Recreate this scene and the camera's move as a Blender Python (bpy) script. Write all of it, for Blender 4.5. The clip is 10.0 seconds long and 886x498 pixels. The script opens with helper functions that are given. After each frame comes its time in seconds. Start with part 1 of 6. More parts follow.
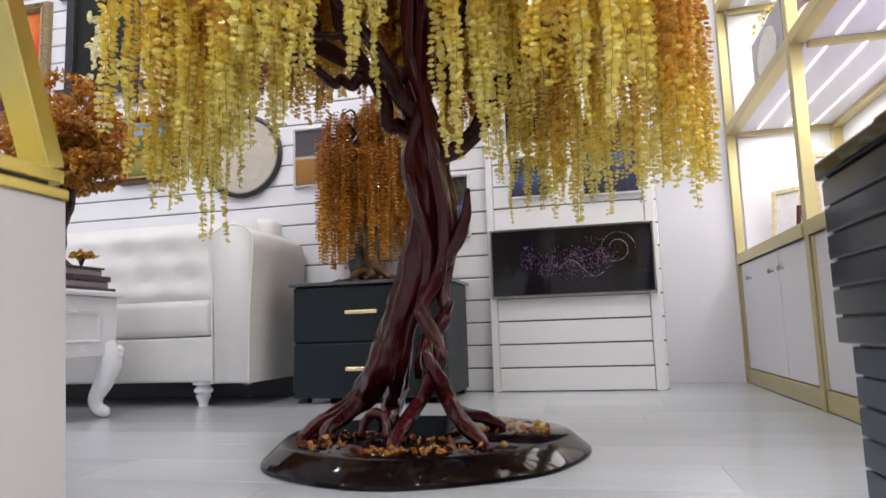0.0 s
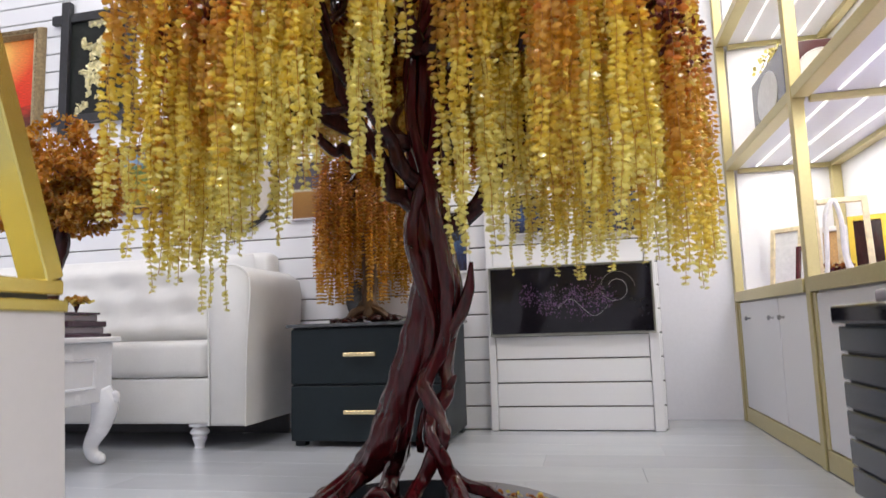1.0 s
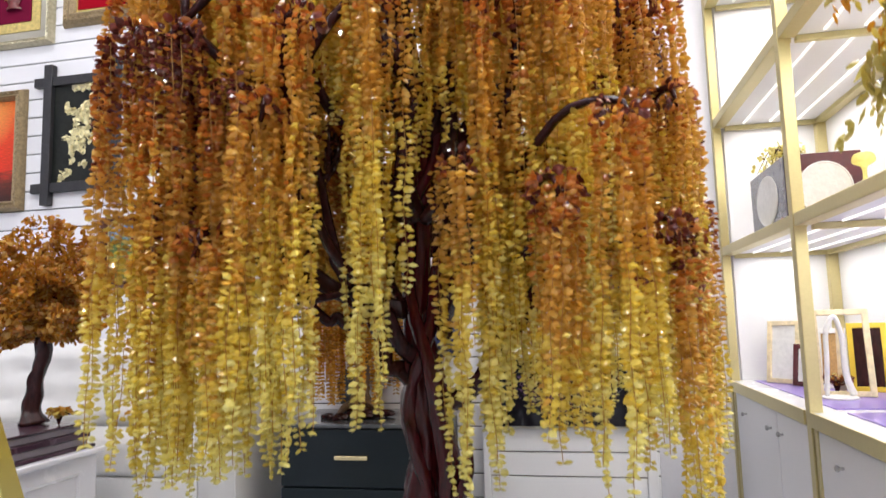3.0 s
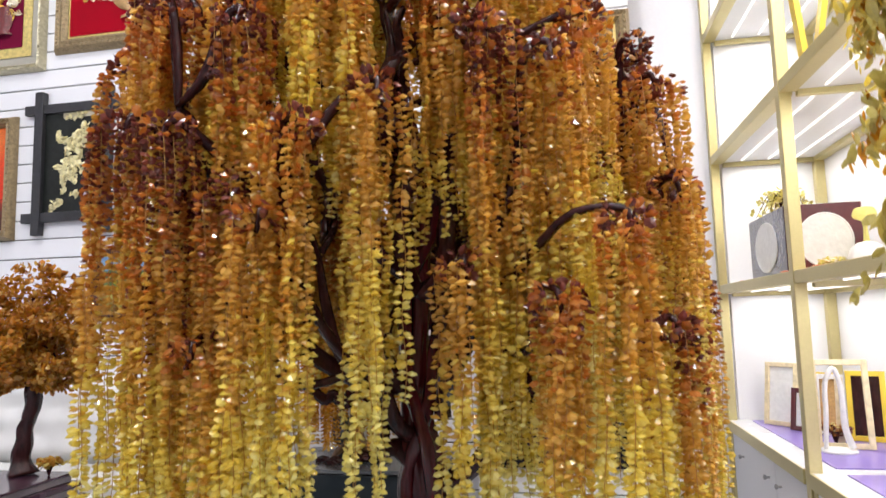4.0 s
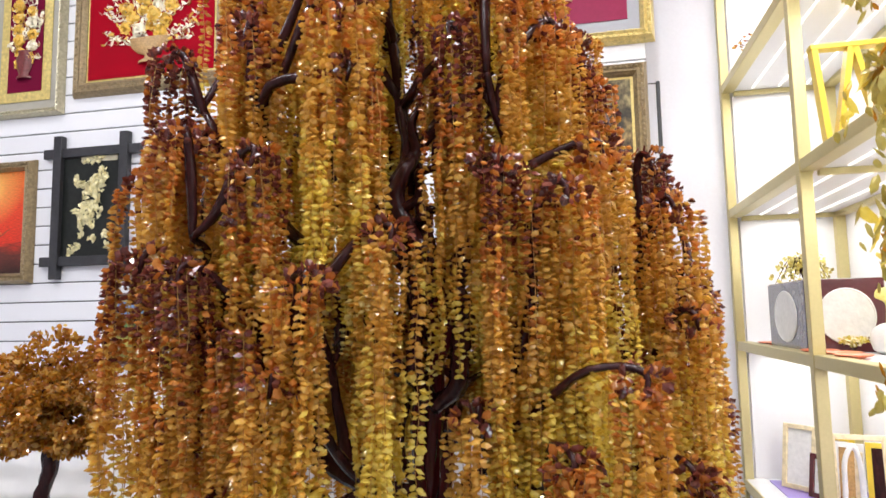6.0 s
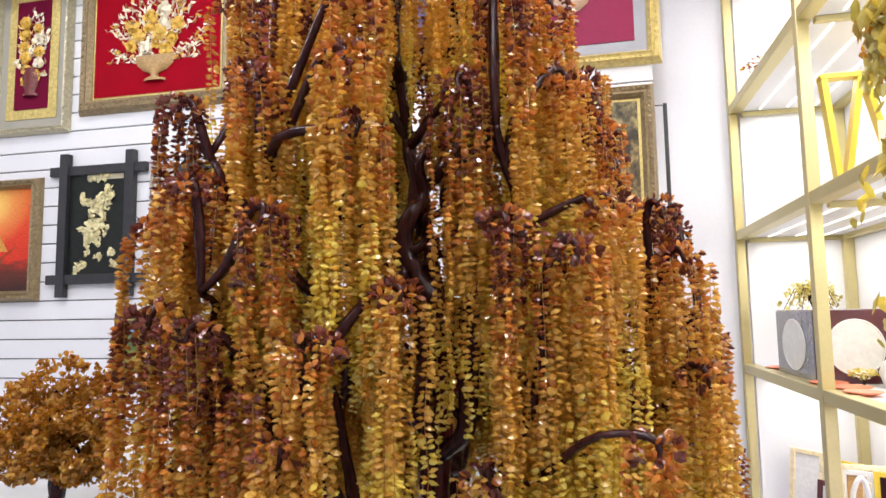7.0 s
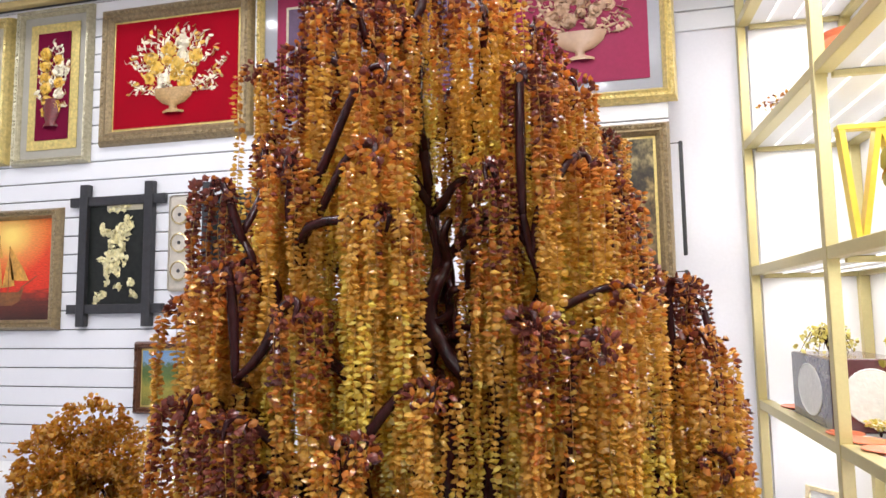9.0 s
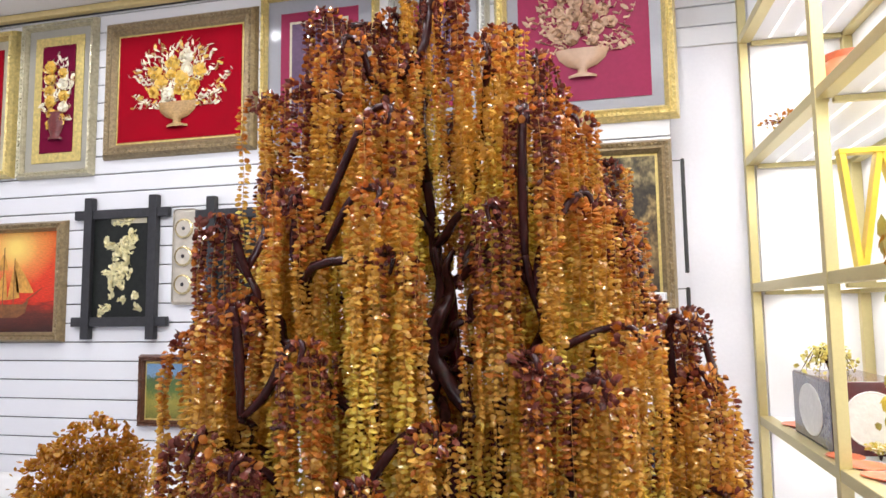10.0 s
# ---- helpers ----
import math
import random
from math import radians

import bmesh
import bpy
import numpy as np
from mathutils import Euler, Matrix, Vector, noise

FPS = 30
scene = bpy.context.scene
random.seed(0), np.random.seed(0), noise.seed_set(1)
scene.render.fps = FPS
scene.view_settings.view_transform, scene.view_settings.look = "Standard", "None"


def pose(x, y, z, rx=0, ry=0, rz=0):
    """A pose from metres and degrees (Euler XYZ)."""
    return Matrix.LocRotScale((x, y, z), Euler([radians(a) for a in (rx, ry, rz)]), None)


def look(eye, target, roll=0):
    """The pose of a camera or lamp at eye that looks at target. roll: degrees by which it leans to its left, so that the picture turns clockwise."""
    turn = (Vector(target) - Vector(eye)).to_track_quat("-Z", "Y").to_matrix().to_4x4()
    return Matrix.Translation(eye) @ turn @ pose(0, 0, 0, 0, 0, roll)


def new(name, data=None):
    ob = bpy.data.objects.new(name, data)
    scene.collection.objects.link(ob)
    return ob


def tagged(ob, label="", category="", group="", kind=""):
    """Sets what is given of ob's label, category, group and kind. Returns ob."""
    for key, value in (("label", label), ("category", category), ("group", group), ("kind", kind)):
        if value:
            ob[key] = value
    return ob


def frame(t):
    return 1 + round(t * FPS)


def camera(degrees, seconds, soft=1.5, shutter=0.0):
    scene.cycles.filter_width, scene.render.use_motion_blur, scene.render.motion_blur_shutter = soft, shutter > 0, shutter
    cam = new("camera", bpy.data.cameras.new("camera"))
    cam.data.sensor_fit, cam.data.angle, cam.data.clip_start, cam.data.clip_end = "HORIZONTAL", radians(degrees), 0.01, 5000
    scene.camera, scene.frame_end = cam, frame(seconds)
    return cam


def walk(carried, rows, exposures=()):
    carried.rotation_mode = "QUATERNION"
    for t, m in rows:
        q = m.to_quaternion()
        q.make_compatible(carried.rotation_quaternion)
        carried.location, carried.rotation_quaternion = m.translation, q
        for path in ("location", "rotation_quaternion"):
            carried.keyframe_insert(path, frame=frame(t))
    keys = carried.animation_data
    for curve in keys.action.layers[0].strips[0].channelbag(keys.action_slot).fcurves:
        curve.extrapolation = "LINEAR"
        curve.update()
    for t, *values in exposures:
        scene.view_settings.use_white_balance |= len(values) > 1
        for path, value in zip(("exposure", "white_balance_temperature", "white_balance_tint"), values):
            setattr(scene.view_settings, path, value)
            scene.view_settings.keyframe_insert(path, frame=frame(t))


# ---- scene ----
cam = camera(68.1, 10.0, shutter=0.5)
PATH = [
    (0, (0.283, 0.065, 0.265), (-0.157, 2.001, 0.511), -1.9),
    (0.5, (0.274, 0.061, 0.346), (-0.157, 1.999, 0.59), -1.8),
    (1, (0.27, 0.057, 0.434), (-0.152, 1.998, 0.673), -1.8),
    (1.5, (0.264, 0.055, 0.525), (-0.148, 1.998, 0.761), -1.8),
    (2, (0.262, 0.054, 0.623), (-0.141, 1.999, 0.857), -1.8),
    (2.5, (0.261, 0.056, 0.733), (-0.135, 2.004, 0.959), -1.7),
    (4, (0.252, 0.067, 1.009), (-0.119, 2.021, 1.221), -1.5),
    (4.5, (0.253, 0.067, 1.08), (-0.111, 2.022, 1.289), -1.3),
    (5, (0.257, 0.064, 1.138), (-0.102, 2.021, 1.347), -1.3),
    (5.5, (0.26, 0.058, 1.196), (-0.131, 2.009, 1.404), -1.2),
    (7, (0.253, 0.049, 1.354), (-0.172, 1.993, 1.554), -0.9),
    (7.5, (0.243, 0.039, 1.399), (-0.189, 1.982, 1.597), -0.8),
    (8, (0.234, 0.022, 1.444), (-0.205, 1.964, 1.639), -0.8),
    (8.5, (0.228, 0.01, 1.482), (-0.215, 1.951, 1.674), -0.8),
    (9, (0.228, 0.0, 1.519), (-0.22, 1.94, 1.711), -0.8),
    (9.5, (0.231, -0.012, 1.56), (-0.221, 1.928, 1.749), -0.7),
    (10, (0.232, -0.021, 1.597), (-0.222, 1.917, 1.783), -0.7),
]
walk(cam, [(t, look(eye, target, roll)) for t, eye, target, roll in PATH])

# ---- world and lights ----
world = bpy.data.worlds.new("world")
scene.world = world
world.use_nodes = True
world.node_tree.nodes["Background"].inputs[0].default_value = (0.8, 0.88, 1.0, 1)
world.node_tree.nodes["Background"].inputs[1].default_value = 0.3
scene.view_settings.exposure = 0.0

WALL_Y, ALCOVE_Y, SHELF_X, SHELF_BACK = 2.875, 3.16, 0.90, 1.38
CEIL_Z = 3.42
FAR_LEFT, FAR_FRONT = -4.2, -3.6


def area_lamp(name, place, target, sx, sy, watts, colour=(1, 1, 1)):
    data = bpy.data.lights.new(name, "AREA")
    data.shape, data.size, data.size_y, data.energy, data.color = "RECTANGLE", sx, sy, watts, colour
    ob = new(name, data)
    ob.matrix_world = look(place, target)
    return ob


# ---- materials ----
def material(name, colour, rough=0.5, metal=0.0, var=0.12, scale=8.0, bump=0.0, fine=60.0, coat=0.0, transmit=0.0, per_object=0.0, per_island=0.0, spec=0.5, stretch=None):
    m = bpy.data.materials.new(name)
    m.use_nodes = True
    nt = m.node_tree
    N, L = nt.nodes, nt.links
    b = N["Principled BSDF"]
    b.inputs["Metallic"].default_value = metal
    b.inputs["Coat Weight"].default_value = coat
    b.inputs["Coat Roughness"].default_value = 0.08
    b.inputs["Transmission Weight"].default_value = transmit
    b.inputs["Specular IOR Level"].default_value = spec
    tc = N.new("ShaderNodeTexCoord")
    src = tc.outputs["Object"]
    if stretch:
        mp = N.new("ShaderNodeMapping")
        mp.inputs["Scale"].default_value = stretch
        L.new(src, mp.inputs["Vector"])
        src = mp.outputs["Vector"]
    n1 = N.new("ShaderNodeTexNoise")
    n1.inputs["Scale"].default_value, n1.inputs["Detail"].default_value = scale, 4
    n2 = N.new("ShaderNodeTexNoise")
    n2.inputs["Scale"].default_value, n2.inputs["Detail"].default_value = fine, 5
    L.new(src, n1.inputs["Vector"])
    L.new(src, n2.inputs["Vector"])
    mixv = N.new("ShaderNodeMath")
    mixv.operation = "MULTIPLY_ADD"
    mixv.inputs[1].default_value = 0.6
    L.new(n1.outputs["Fac"], mixv.inputs[0])
    half = N.new("ShaderNodeMath")
    half.operation = "MULTIPLY"
    half.inputs[1].default_value = 0.4
    L.new(n2.outputs["Fac"], half.inputs[0])
    L.new(half.outputs[0], mixv.inputs[2])
    fac = mixv.outputs[0]
    spread = 0.0
    if per_object or per_island:
        if per_object:
            r = N.new("ShaderNodeObjectInfo").outputs["Random"]
            spread = per_object
        else:
            r = N.new("ShaderNodeNewGeometry").outputs["Random Per Island"]
            spread = per_island
        ad = N.new("ShaderNodeMath")
        ad.operation = "MULTIPLY_ADD"
        ad.inputs[1].default_value = spread
        L.new(r, ad.inputs[0])
        L.new(fac, ad.inputs[2])
        fac = ad.outputs[0]
    ramp = N.new("ShaderNodeValToRGB")
    e = ramp.color_ramp.elements
    e[0].position, e[1].position = 0.3, 0.72 + spread
    e[0].color = (*[c * (1 - var) for c in colour], 1)
    e[1].color = (*[min(1, c * (1 + var)) for c in colour], 1)
    L.new(fac, ramp.inputs["Fac"])
    L.new(ramp.outputs["Color"], b.inputs["Base Color"])
    rr = N.new("ShaderNodeMapRange")
    rr.inputs["To Min"].default_value, rr.inputs["To Max"].default_value = max(0.02, rough * 0.8), min(1, rough * 1.25)
    L.new(n1.outputs["Fac"], rr.inputs["Value"])
    L.new(rr.outputs["Result"], b.inputs["Roughness"])
    if bump:
        bp = N.new("ShaderNodeBump")
        bp.inputs["Strength"].default_value, bp.inputs["Distance"].default_value = 0.6, bump
        L.new(mixv.outputs[0], bp.inputs["Height"])
        L.new(bp.outputs["Normal"], b.inputs["Normal"])
    return m


def amber(name, dark, light, through_weight=0.46, clearness=0.34):
    """Polished translucent amber chip: gloss over a coloured body that lets light through."""
    m = material(name, light, rough=0.06, var=0.3, scale=60, fine=230, per_island=0.6, spec=0.8, coat=0.45)
    nt = m.node_tree
    N, L = nt.nodes, nt.links
    b = N["Principled BSDF"]
    ramp = [n for n in N if n.type == "VALTORGB"][0]
    ramp.color_ramp.elements[0].color = (*dark, 1)
    ramp.color_ramp.elements[1].color = (*light, 1)
    tr = N.new("ShaderNodeBsdfTranslucent")
    L.new(ramp.outputs["Color"], tr.inputs["Color"])
    mx = N.new("ShaderNodeMixShader")
    mx.inputs[0].default_value = through_weight
    L.new(b.outputs[0], mx.inputs[1])
    L.new(tr.outputs[0], mx.inputs[2])
    clear = N.new("ShaderNodeBsdfTransparent")
    clear.inputs["Color"].default_value = (*[min(1, 0.12 + 0.92 * v) for v in light], 1)
    top = N.new("ShaderNodeMixShader")
    top.inputs[0].default_value = clearness
    L.new(mx.outputs[0], top.inputs[1])
    L.new(clear.outputs[0], top.inputs[2])
    L.new(top.outputs[0], N["Material Output"].inputs["Surface"])
    return m


def glow(name, colour, strength):
    m = bpy.data.materials.new(name)
    m.use_nodes = True
    b = m.node_tree.nodes["Principled BSDF"]
    b.inputs["Base Color"].default_value = (*colour, 1)
    b.inputs["Emission Color"].default_value = (*colour, 1)
    b.inputs["Emission Strength"].default_value = strength
    return m


WHITE = material("white_board", (0.79, 0.79, 0.815), 0.35, var=0.03, scale=3, bump=0.0004, fine=90, per_object=0.25)
PLASTER = material("white_plaster", (0.79, 0.785, 0.845), 0.7, var=0.04, scale=2, bump=0.0015, fine=70)
CEILING = material("ceiling_paint", (0.88, 0.87, 0.85), 0.8, var=0.03, scale=2, bump=0.001)
GROOVE = material("slat_groove", (0.12, 0.12, 0.125), 0.6, var=0.2)
GOLD_TRIM = material("gold_anodised_trim", (0.60, 0.52, 0.26), 0.36, metal=0.55, var=0.08, scale=4, bump=0.0003, fine=120)
GOLD_BRIGHT = material("polished_gold_sheet", (0.78, 0.66, 0.22), 0.2, metal=0.8, var=0.08, scale=6)
GOLD_FRAME = material("gilt_moulding", (0.66, 0.53, 0.21), 0.33, metal=0.45, var=0.35, scale=60, bump=0.004, fine=200)
CROWN_GILT = material("satin_gilt_crown", (0.74, 0.58, 0.26), 0.4, metal=0.2, var=0.1, scale=20)
BRONZE_FRAME = material("antique_bronze_moulding", (0.29, 0.215, 0.115), 0.40, metal=0.35, var=0.45, scale=55, bump=0.004, fine=190)
SILVER_FRAME = material("pale_grey_gilt_moulding", (0.42, 0.42, 0.38), 0.35, metal=0.3, var=0.2, scale=50, bump=0.002)
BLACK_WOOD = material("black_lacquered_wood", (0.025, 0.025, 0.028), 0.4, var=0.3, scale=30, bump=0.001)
BLACK_GLASS = material("black_gloss_glass", (0.010, 0.009, 0.012), 0.05, var=0.3, scale=4, spec=0.32)
NAVY = material("dark_blue_grey_lacquer", (0.009, 0.016, 0.020), 0.38, var=0.15, scale=6, bump=0.0004, spec=0.3)
GREY_GLOSS = material("dark_slate_gloss", (0.020, 0.024, 0.032), 0.2, var=0.1, scale=5, coat=0.3)
GREY_LACQUER = material("slate_grey_lacquer", (0.055, 0.065, 0.085), 0.42, var=0.1, scale=5)
MARBLE = material("dark_stone_top", (0.07, 0.075, 0.08), 0.2, var=0.6, scale=14, coat=0.4)
BRASS = material("polished_brass", (0.80, 0.66, 0.36), 0.25, metal=0.9, var=0.06)
STEEL = material("brushed_steel", (0.45, 0.45, 0.46), 0.3, metal=0.95, var=0.1)
LEATHER = material("white_leather", (0.76, 0.75, 0.73), 0.42, var=0.05, scale=10, bump=0.0012, fine=220)
TABLE_WHITE = material("white_gloss_lacquer", (0.80, 0.80, 0.83), 0.25, var=0.03, scale=12, bump=0.0006, coat=0.3)
TRUNK = material("red_brown_lacquered_wood", (0.050, 0.0035, 0.0055), 0.11, var=0.6, scale=16, bump=0.0045, fine=44, coat=0.35, spec=0.22, stretch=(5, 5, 0.4))
BRANCH = material("dark_brown_lacquered_wood", (0.034, 0.008, 0.008), 0.2, var=0.7, scale=20, bump=0.003, fine=60, coat=0.15, spec=0.18, stretch=(3, 3, 0.9))
DISC = material("dark_lacquered_plinth", (0.006, 0.003, 0.004), 0.06, var=0.35, scale=9, spec=0.22, bump=0.002, fine=18)
BOOK_PURPLE = material("dark_purple_lacquer", (0.05, 0.02, 0.035), 0.25, var=0.2, coat=0.4)
BOOK_GREY = material("grey_purple_edge", (0.28, 0.25, 0.28), 0.4, var=0.15)
PEDESTAL = material("pale_pedestal_paint", (0.66, 0.63, 0.63), 0.45, var=0.03, scale=3, bump=0.0004)
CHERRY = amber("cherry_amber", (0.040, 0.014, 0.018), (0.33, 0.095, 0.065), 0.35)
COGNAC = amber("cognac_amber", (0.33, 0.105, 0.024), (0.76, 0.36, 0.085))
HONEY = amber("honey_amber", (0.50, 0.28, 0.040), (0.86, 0.60, 0.155))
LEMON = amber("lemon_amber", (0.72, 0.54, 0.065), (0.94, 0.83, 0.25))
PALE = amber("pale_amber", (0.80, 0.70, 0.18), (0.96, 0.91, 0.45))
OLIVE = amber("green_gold_amber", (0.38, 0.32, 0.08), (0.72, 0.64, 0.24))
RUSSET = amber("russet_amber", (0.20, 0.06, 0.008), (0.58, 0.25, 0.03), 0.35, 0.15)
TOPAZ = amber("orange_amber", (0.36, 0.15, 0.010), (0.76, 0.44, 0.05))
PURPLE_MAT = material("violet_shelf_cloth", (0.30, 0.22, 0.62), 0.3, var=0.1, coat=0.3)
LED = glow("led_strip_glow", (1.0, 0.98, 0.92), 1.3)
PANEL_GLOW = glow("ceiling_panel_glow", (1.0, 0.98, 0.95), 5.0)
THREAD = material("gold_wire_thread", (0.35, 0.20, 0.05), 0.4, metal=0.4)


def floor_material():
    m = material("pale_laminate_floor", (0.43, 0.445, 0.475), 0.22, var=0.10, scale=2.5, bump=0.0003, fine=26, per_object=0.5, stretch=(0.35, 3, 1), coat=0.15)
    return m


FLOOR = floor_material()


# ---- building helpers ----
def part(name, bm, mat, parent, label=""):
    """One mesh object from a bmesh, in world coordinates, under a thing or a part."""
    me = bpy.data.meshes.new(name)
    bm.to_mesh(me)
    bm.free()
    return hang(name, me, mat, parent, label)


def hang(name, me, mat, parent, label=""):
    for mm in (mat if isinstance(mat, (list, tuple)) else [mat]):
        me.materials.append(mm)
    ob = new(name, me)
    if parent is not None:
        ob.parent = parent
        if parent.type == "EMPTY":
            ob.location = -parent.location
    if label:
        ob["label"] = label
    return ob


def thing(name, label, category, place, group="", kind=""):
    ob = new(name)
    ob.location = place
    ob.empty_display_size = 0.1
    return tagged(ob, label, category, group, kind)


def structure(name, bm, mat, label="", category=""):
    ob = part(name, bm, mat, None)
    return tagged(ob, label, category, kind="structure")


def box(bm, x0, x1, y0, y1, z0, z1, bev=0.0, seg=2):
    vs = [bm.verts.new((x, y, z)) for x in (x0, x1) for y in (y0, y1) for z in (z0, z1)]
    fs = [bm.faces.new([vs[i] for i in f]) for f in ((0, 1, 3, 2), (4, 6, 7, 5), (0, 4, 5, 1), (2, 3, 7, 6), (0, 2, 6, 4), (1, 5, 7, 3))]
    if bev:
        es = list({e for f in fs for e in f.edges})
        bmesh.ops.bevel(bm, geom=es, offset=bev, segments=seg, affect="EDGES", profile=0.5)
    return bm


def boxed(*a, **k):
    return box(bmesh.new(), *a, **k)


def smooth(ob, angle=40):
    me = ob.data
    me.polygons.foreach_set("use_smooth", [True] * len(me.polygons))
    me.set_sharp_from_angle(angle=radians(angle))
    return ob


def lathe(profile, centre, seg=24, axis="z", turn=0.0):
    """A solid of revolution from (radius, height) pairs."""
    bm = bmesh.new()
    rings = []
    for r, h in profile:
        ring = []
        for i in range(seg):
            a = 2 * math.pi * i / seg + turn
            p = (r * math.cos(a), r * math.sin(a), h) if axis == "z" else (r * math.cos(a), h, r * math.sin(a)) if axis == "y" else (h, r * math.cos(a), r * math.sin(a))
            ring.append(bm.verts.new(Vector(p) + Vector(centre)))
        rings.append(ring)
    for a, b in zip(rings, rings[1:]):
        for i in range(seg):
            bm.faces.new((a[i], a[(i + 1) % seg], b[(i + 1) % seg], b[i]))
    bm.faces.new(rings[0][::-1])
    bm.faces.new(rings[-1])
    bmesh.ops.recalc_face_normals(bm, faces=bm.faces)
    return bm


def spline(points, n):
    """A smooth line through points of any width (Catmull-Rom)."""
    p = np.array(points, float)
    p = np.vstack([2 * p[0] - p[1], p, 2 * p[-1] - p[-2]])
    out = []
    k = len(p) - 3
    for s in np.linspace(0, k, n):
        i = min(int(s), k - 1)
        u = s - i
        a, b, c, d = p[i:i + 4]
        out.append(0.5 * (2 * b + (c - a) * u + (2 * a - 5 * b + 4 * c - d) * u * u + (3 * b - a - 3 * c + d) * u ** 3))
    return np.array(out)


def tube(points, n=24, sides=10, lobes=0, depth=0.0, twist=0.0, knots=0.0, seed=1, bm=None):
    """A tapered, lobed, gnarled limb along points (x, y, z, radius)."""
    path = spline(points, n)
    bm = bm or bmesh.new()
    rings, side = [], Vector((1, 0.2, 0.1)).normalized()
    for i, (x, y, z, r) in enumerate(path):
        a = path[max(i - 1, 0)][:3]
        b = path[min(i + 1, n - 1)][:3]
        way = Vector(b - a).normalized()
        side = (side - way * side.dot(way)).normalized()
        up = way.cross(side)
        ring = []
        for k in range(sides):
            t = 2 * math.pi * k / sides
            q = t + twist * i / n
            rr = r * (1 + depth * math.cos(lobes * q) + 0.5 * depth * math.cos((lobes + 2) * q + 1.3 + seed))
            d = side * math.cos(t) + up * math.sin(t)
            if knots:
                rr *= 1 + knots * noise.noise(Vector((x, y, z)) * 22 + d * 1.3 + Vector((seed, 0, 0)))
            ring.append(bm.verts.new(Vector((x, y, z)) + d * max(rr, 0.0008)))
        rings.append(ring)
    for a, b in zip(rings, rings[1:]):
        for k in range(sides):
            bm.faces.new((a[k], a[(k + 1) % sides], b[(k + 1) % sides], b[k]))
    bm.faces.new(rings[0][::-1])
    bm.faces.new(rings[-1])
    return bm


# A chip: a flattened pebble of two apexes and a ring of six, laid out once and then placed in bulk.
CHIP_V = np.array([(0, 0, 0.3)] + [(math.cos(a) * (1.0 if a else 1.15), math.sin(a) * 0.8, 0) for a in np.linspace(0, 2 * math.pi, 7)[:6]] + [(0, 0, -0.3)])
CHIP_F = np.array([(0, 1 + i, 1 + (i + 1) % 6) for i in range(6)] + [(7, 1 + (i + 1) % 6, 1 + i) for i in range(6)])


def chips_mesh(name, centres, dirs, sizes, kinds, rng, flat=1.0, wide=1.0, level=0.0):
    """One mesh of many chips: long axis along dirs, turned about it by chance."""
    c, d = np.asarray(centres, float), np.asarray(dirs, float)
    d = d / np.linalg.norm(d, axis=1, keepdims=True)
    h = rng.normal(size=d.shape)
    if level:
        h = h * level + np.array((0.0, 0.0, 1.0))
    v = np.cross(d, h)
    v /= np.linalg.norm(v, axis=1, keepdims=True)
    w = np.cross(d, v)
    s = np.asarray(sizes, float)[:, None, None]
    jit = 1 + rng.uniform(-0.18, 0.18, (len(c), 8, 1))
    pts = c[:, None, :] + s * jit * (CHIP_V[None, :, 0:1] * d[:, None, :] + wide * CHIP_V[None, :, 1:2] * v[:, None, :] + flat * CHIP_V[None, :, 2:3] * w[:, None, :])
    faces = (CHIP_F[None] + 8 * np.arange(len(c))[:, None, None]).reshape(-1, 3)
    me = bpy.data.meshes.new(name)
    me.vertices.add(len(c) * 8)
    me.vertices.foreach_set("co", pts.reshape(-1))
    me.loops.add(len(faces) * 3)
    me.loops.foreach_set("vertex_index", faces.reshape(-1).astype(np.int32))
    me.polygons.add(len(faces))
    me.polygons.foreach_set("loop_start", np.arange(0, len(faces) * 3, 3, dtype=np.int32))
    me.polygons.foreach_set("material_index", np.repeat(np.asarray(kinds, np.int32), 12))
    me.polygons.foreach_set("use_smooth", np.zeros(len(faces), bool))
    me.update(calc_edges=True)
    me.validate()
    return me


# ---- the room ----
floor = structure("floor", boxed(FAR_LEFT, SHELF_BACK + 0.1, FAR_FRONT, ALCOVE_Y + 0.1, -0.12, -0.004), FLOOR, "pale grey laminate floor with a soft sheen", "floor")
wall_north = structure("wall_north", boxed(FAR_LEFT, SHELF_BACK + 0.1, ALCOVE_Y, ALCOVE_Y + 0.12, 0, CEIL_Z), PLASTER, "plain white plaster wall", "wall")
wall_east = structure("wall_east", boxed(SHELF_BACK, SHELF_BACK + 0.1, FAR_FRONT, ALCOVE_Y, 0, CEIL_Z), PLASTER, "plain white wall behind the lit shelves", "wall")
wall_west = structure("wall_west", boxed(FAR_LEFT - 0.12, FAR_LEFT, FAR_FRONT, ALCOVE_Y, 0, CEIL_Z), PLASTER, "plain white side wall", "wall")
wall_south = structure("wall_south", boxed(FAR_LEFT, SHELF_BACK + 0.1, FAR_FRONT - 0.12, FAR_FRONT, 0, CEIL_Z), PLASTER, "plain white wall behind the room", "wall")
ceiling = structure("ceiling", boxed(FAR_LEFT, SHELF_BACK + 0.1, FAR_FRONT, ALCOVE_Y + 0.1, CEIL_Z, CEIL_Z + 0.1), CEILING, "plain white ceiling", "ceiling")
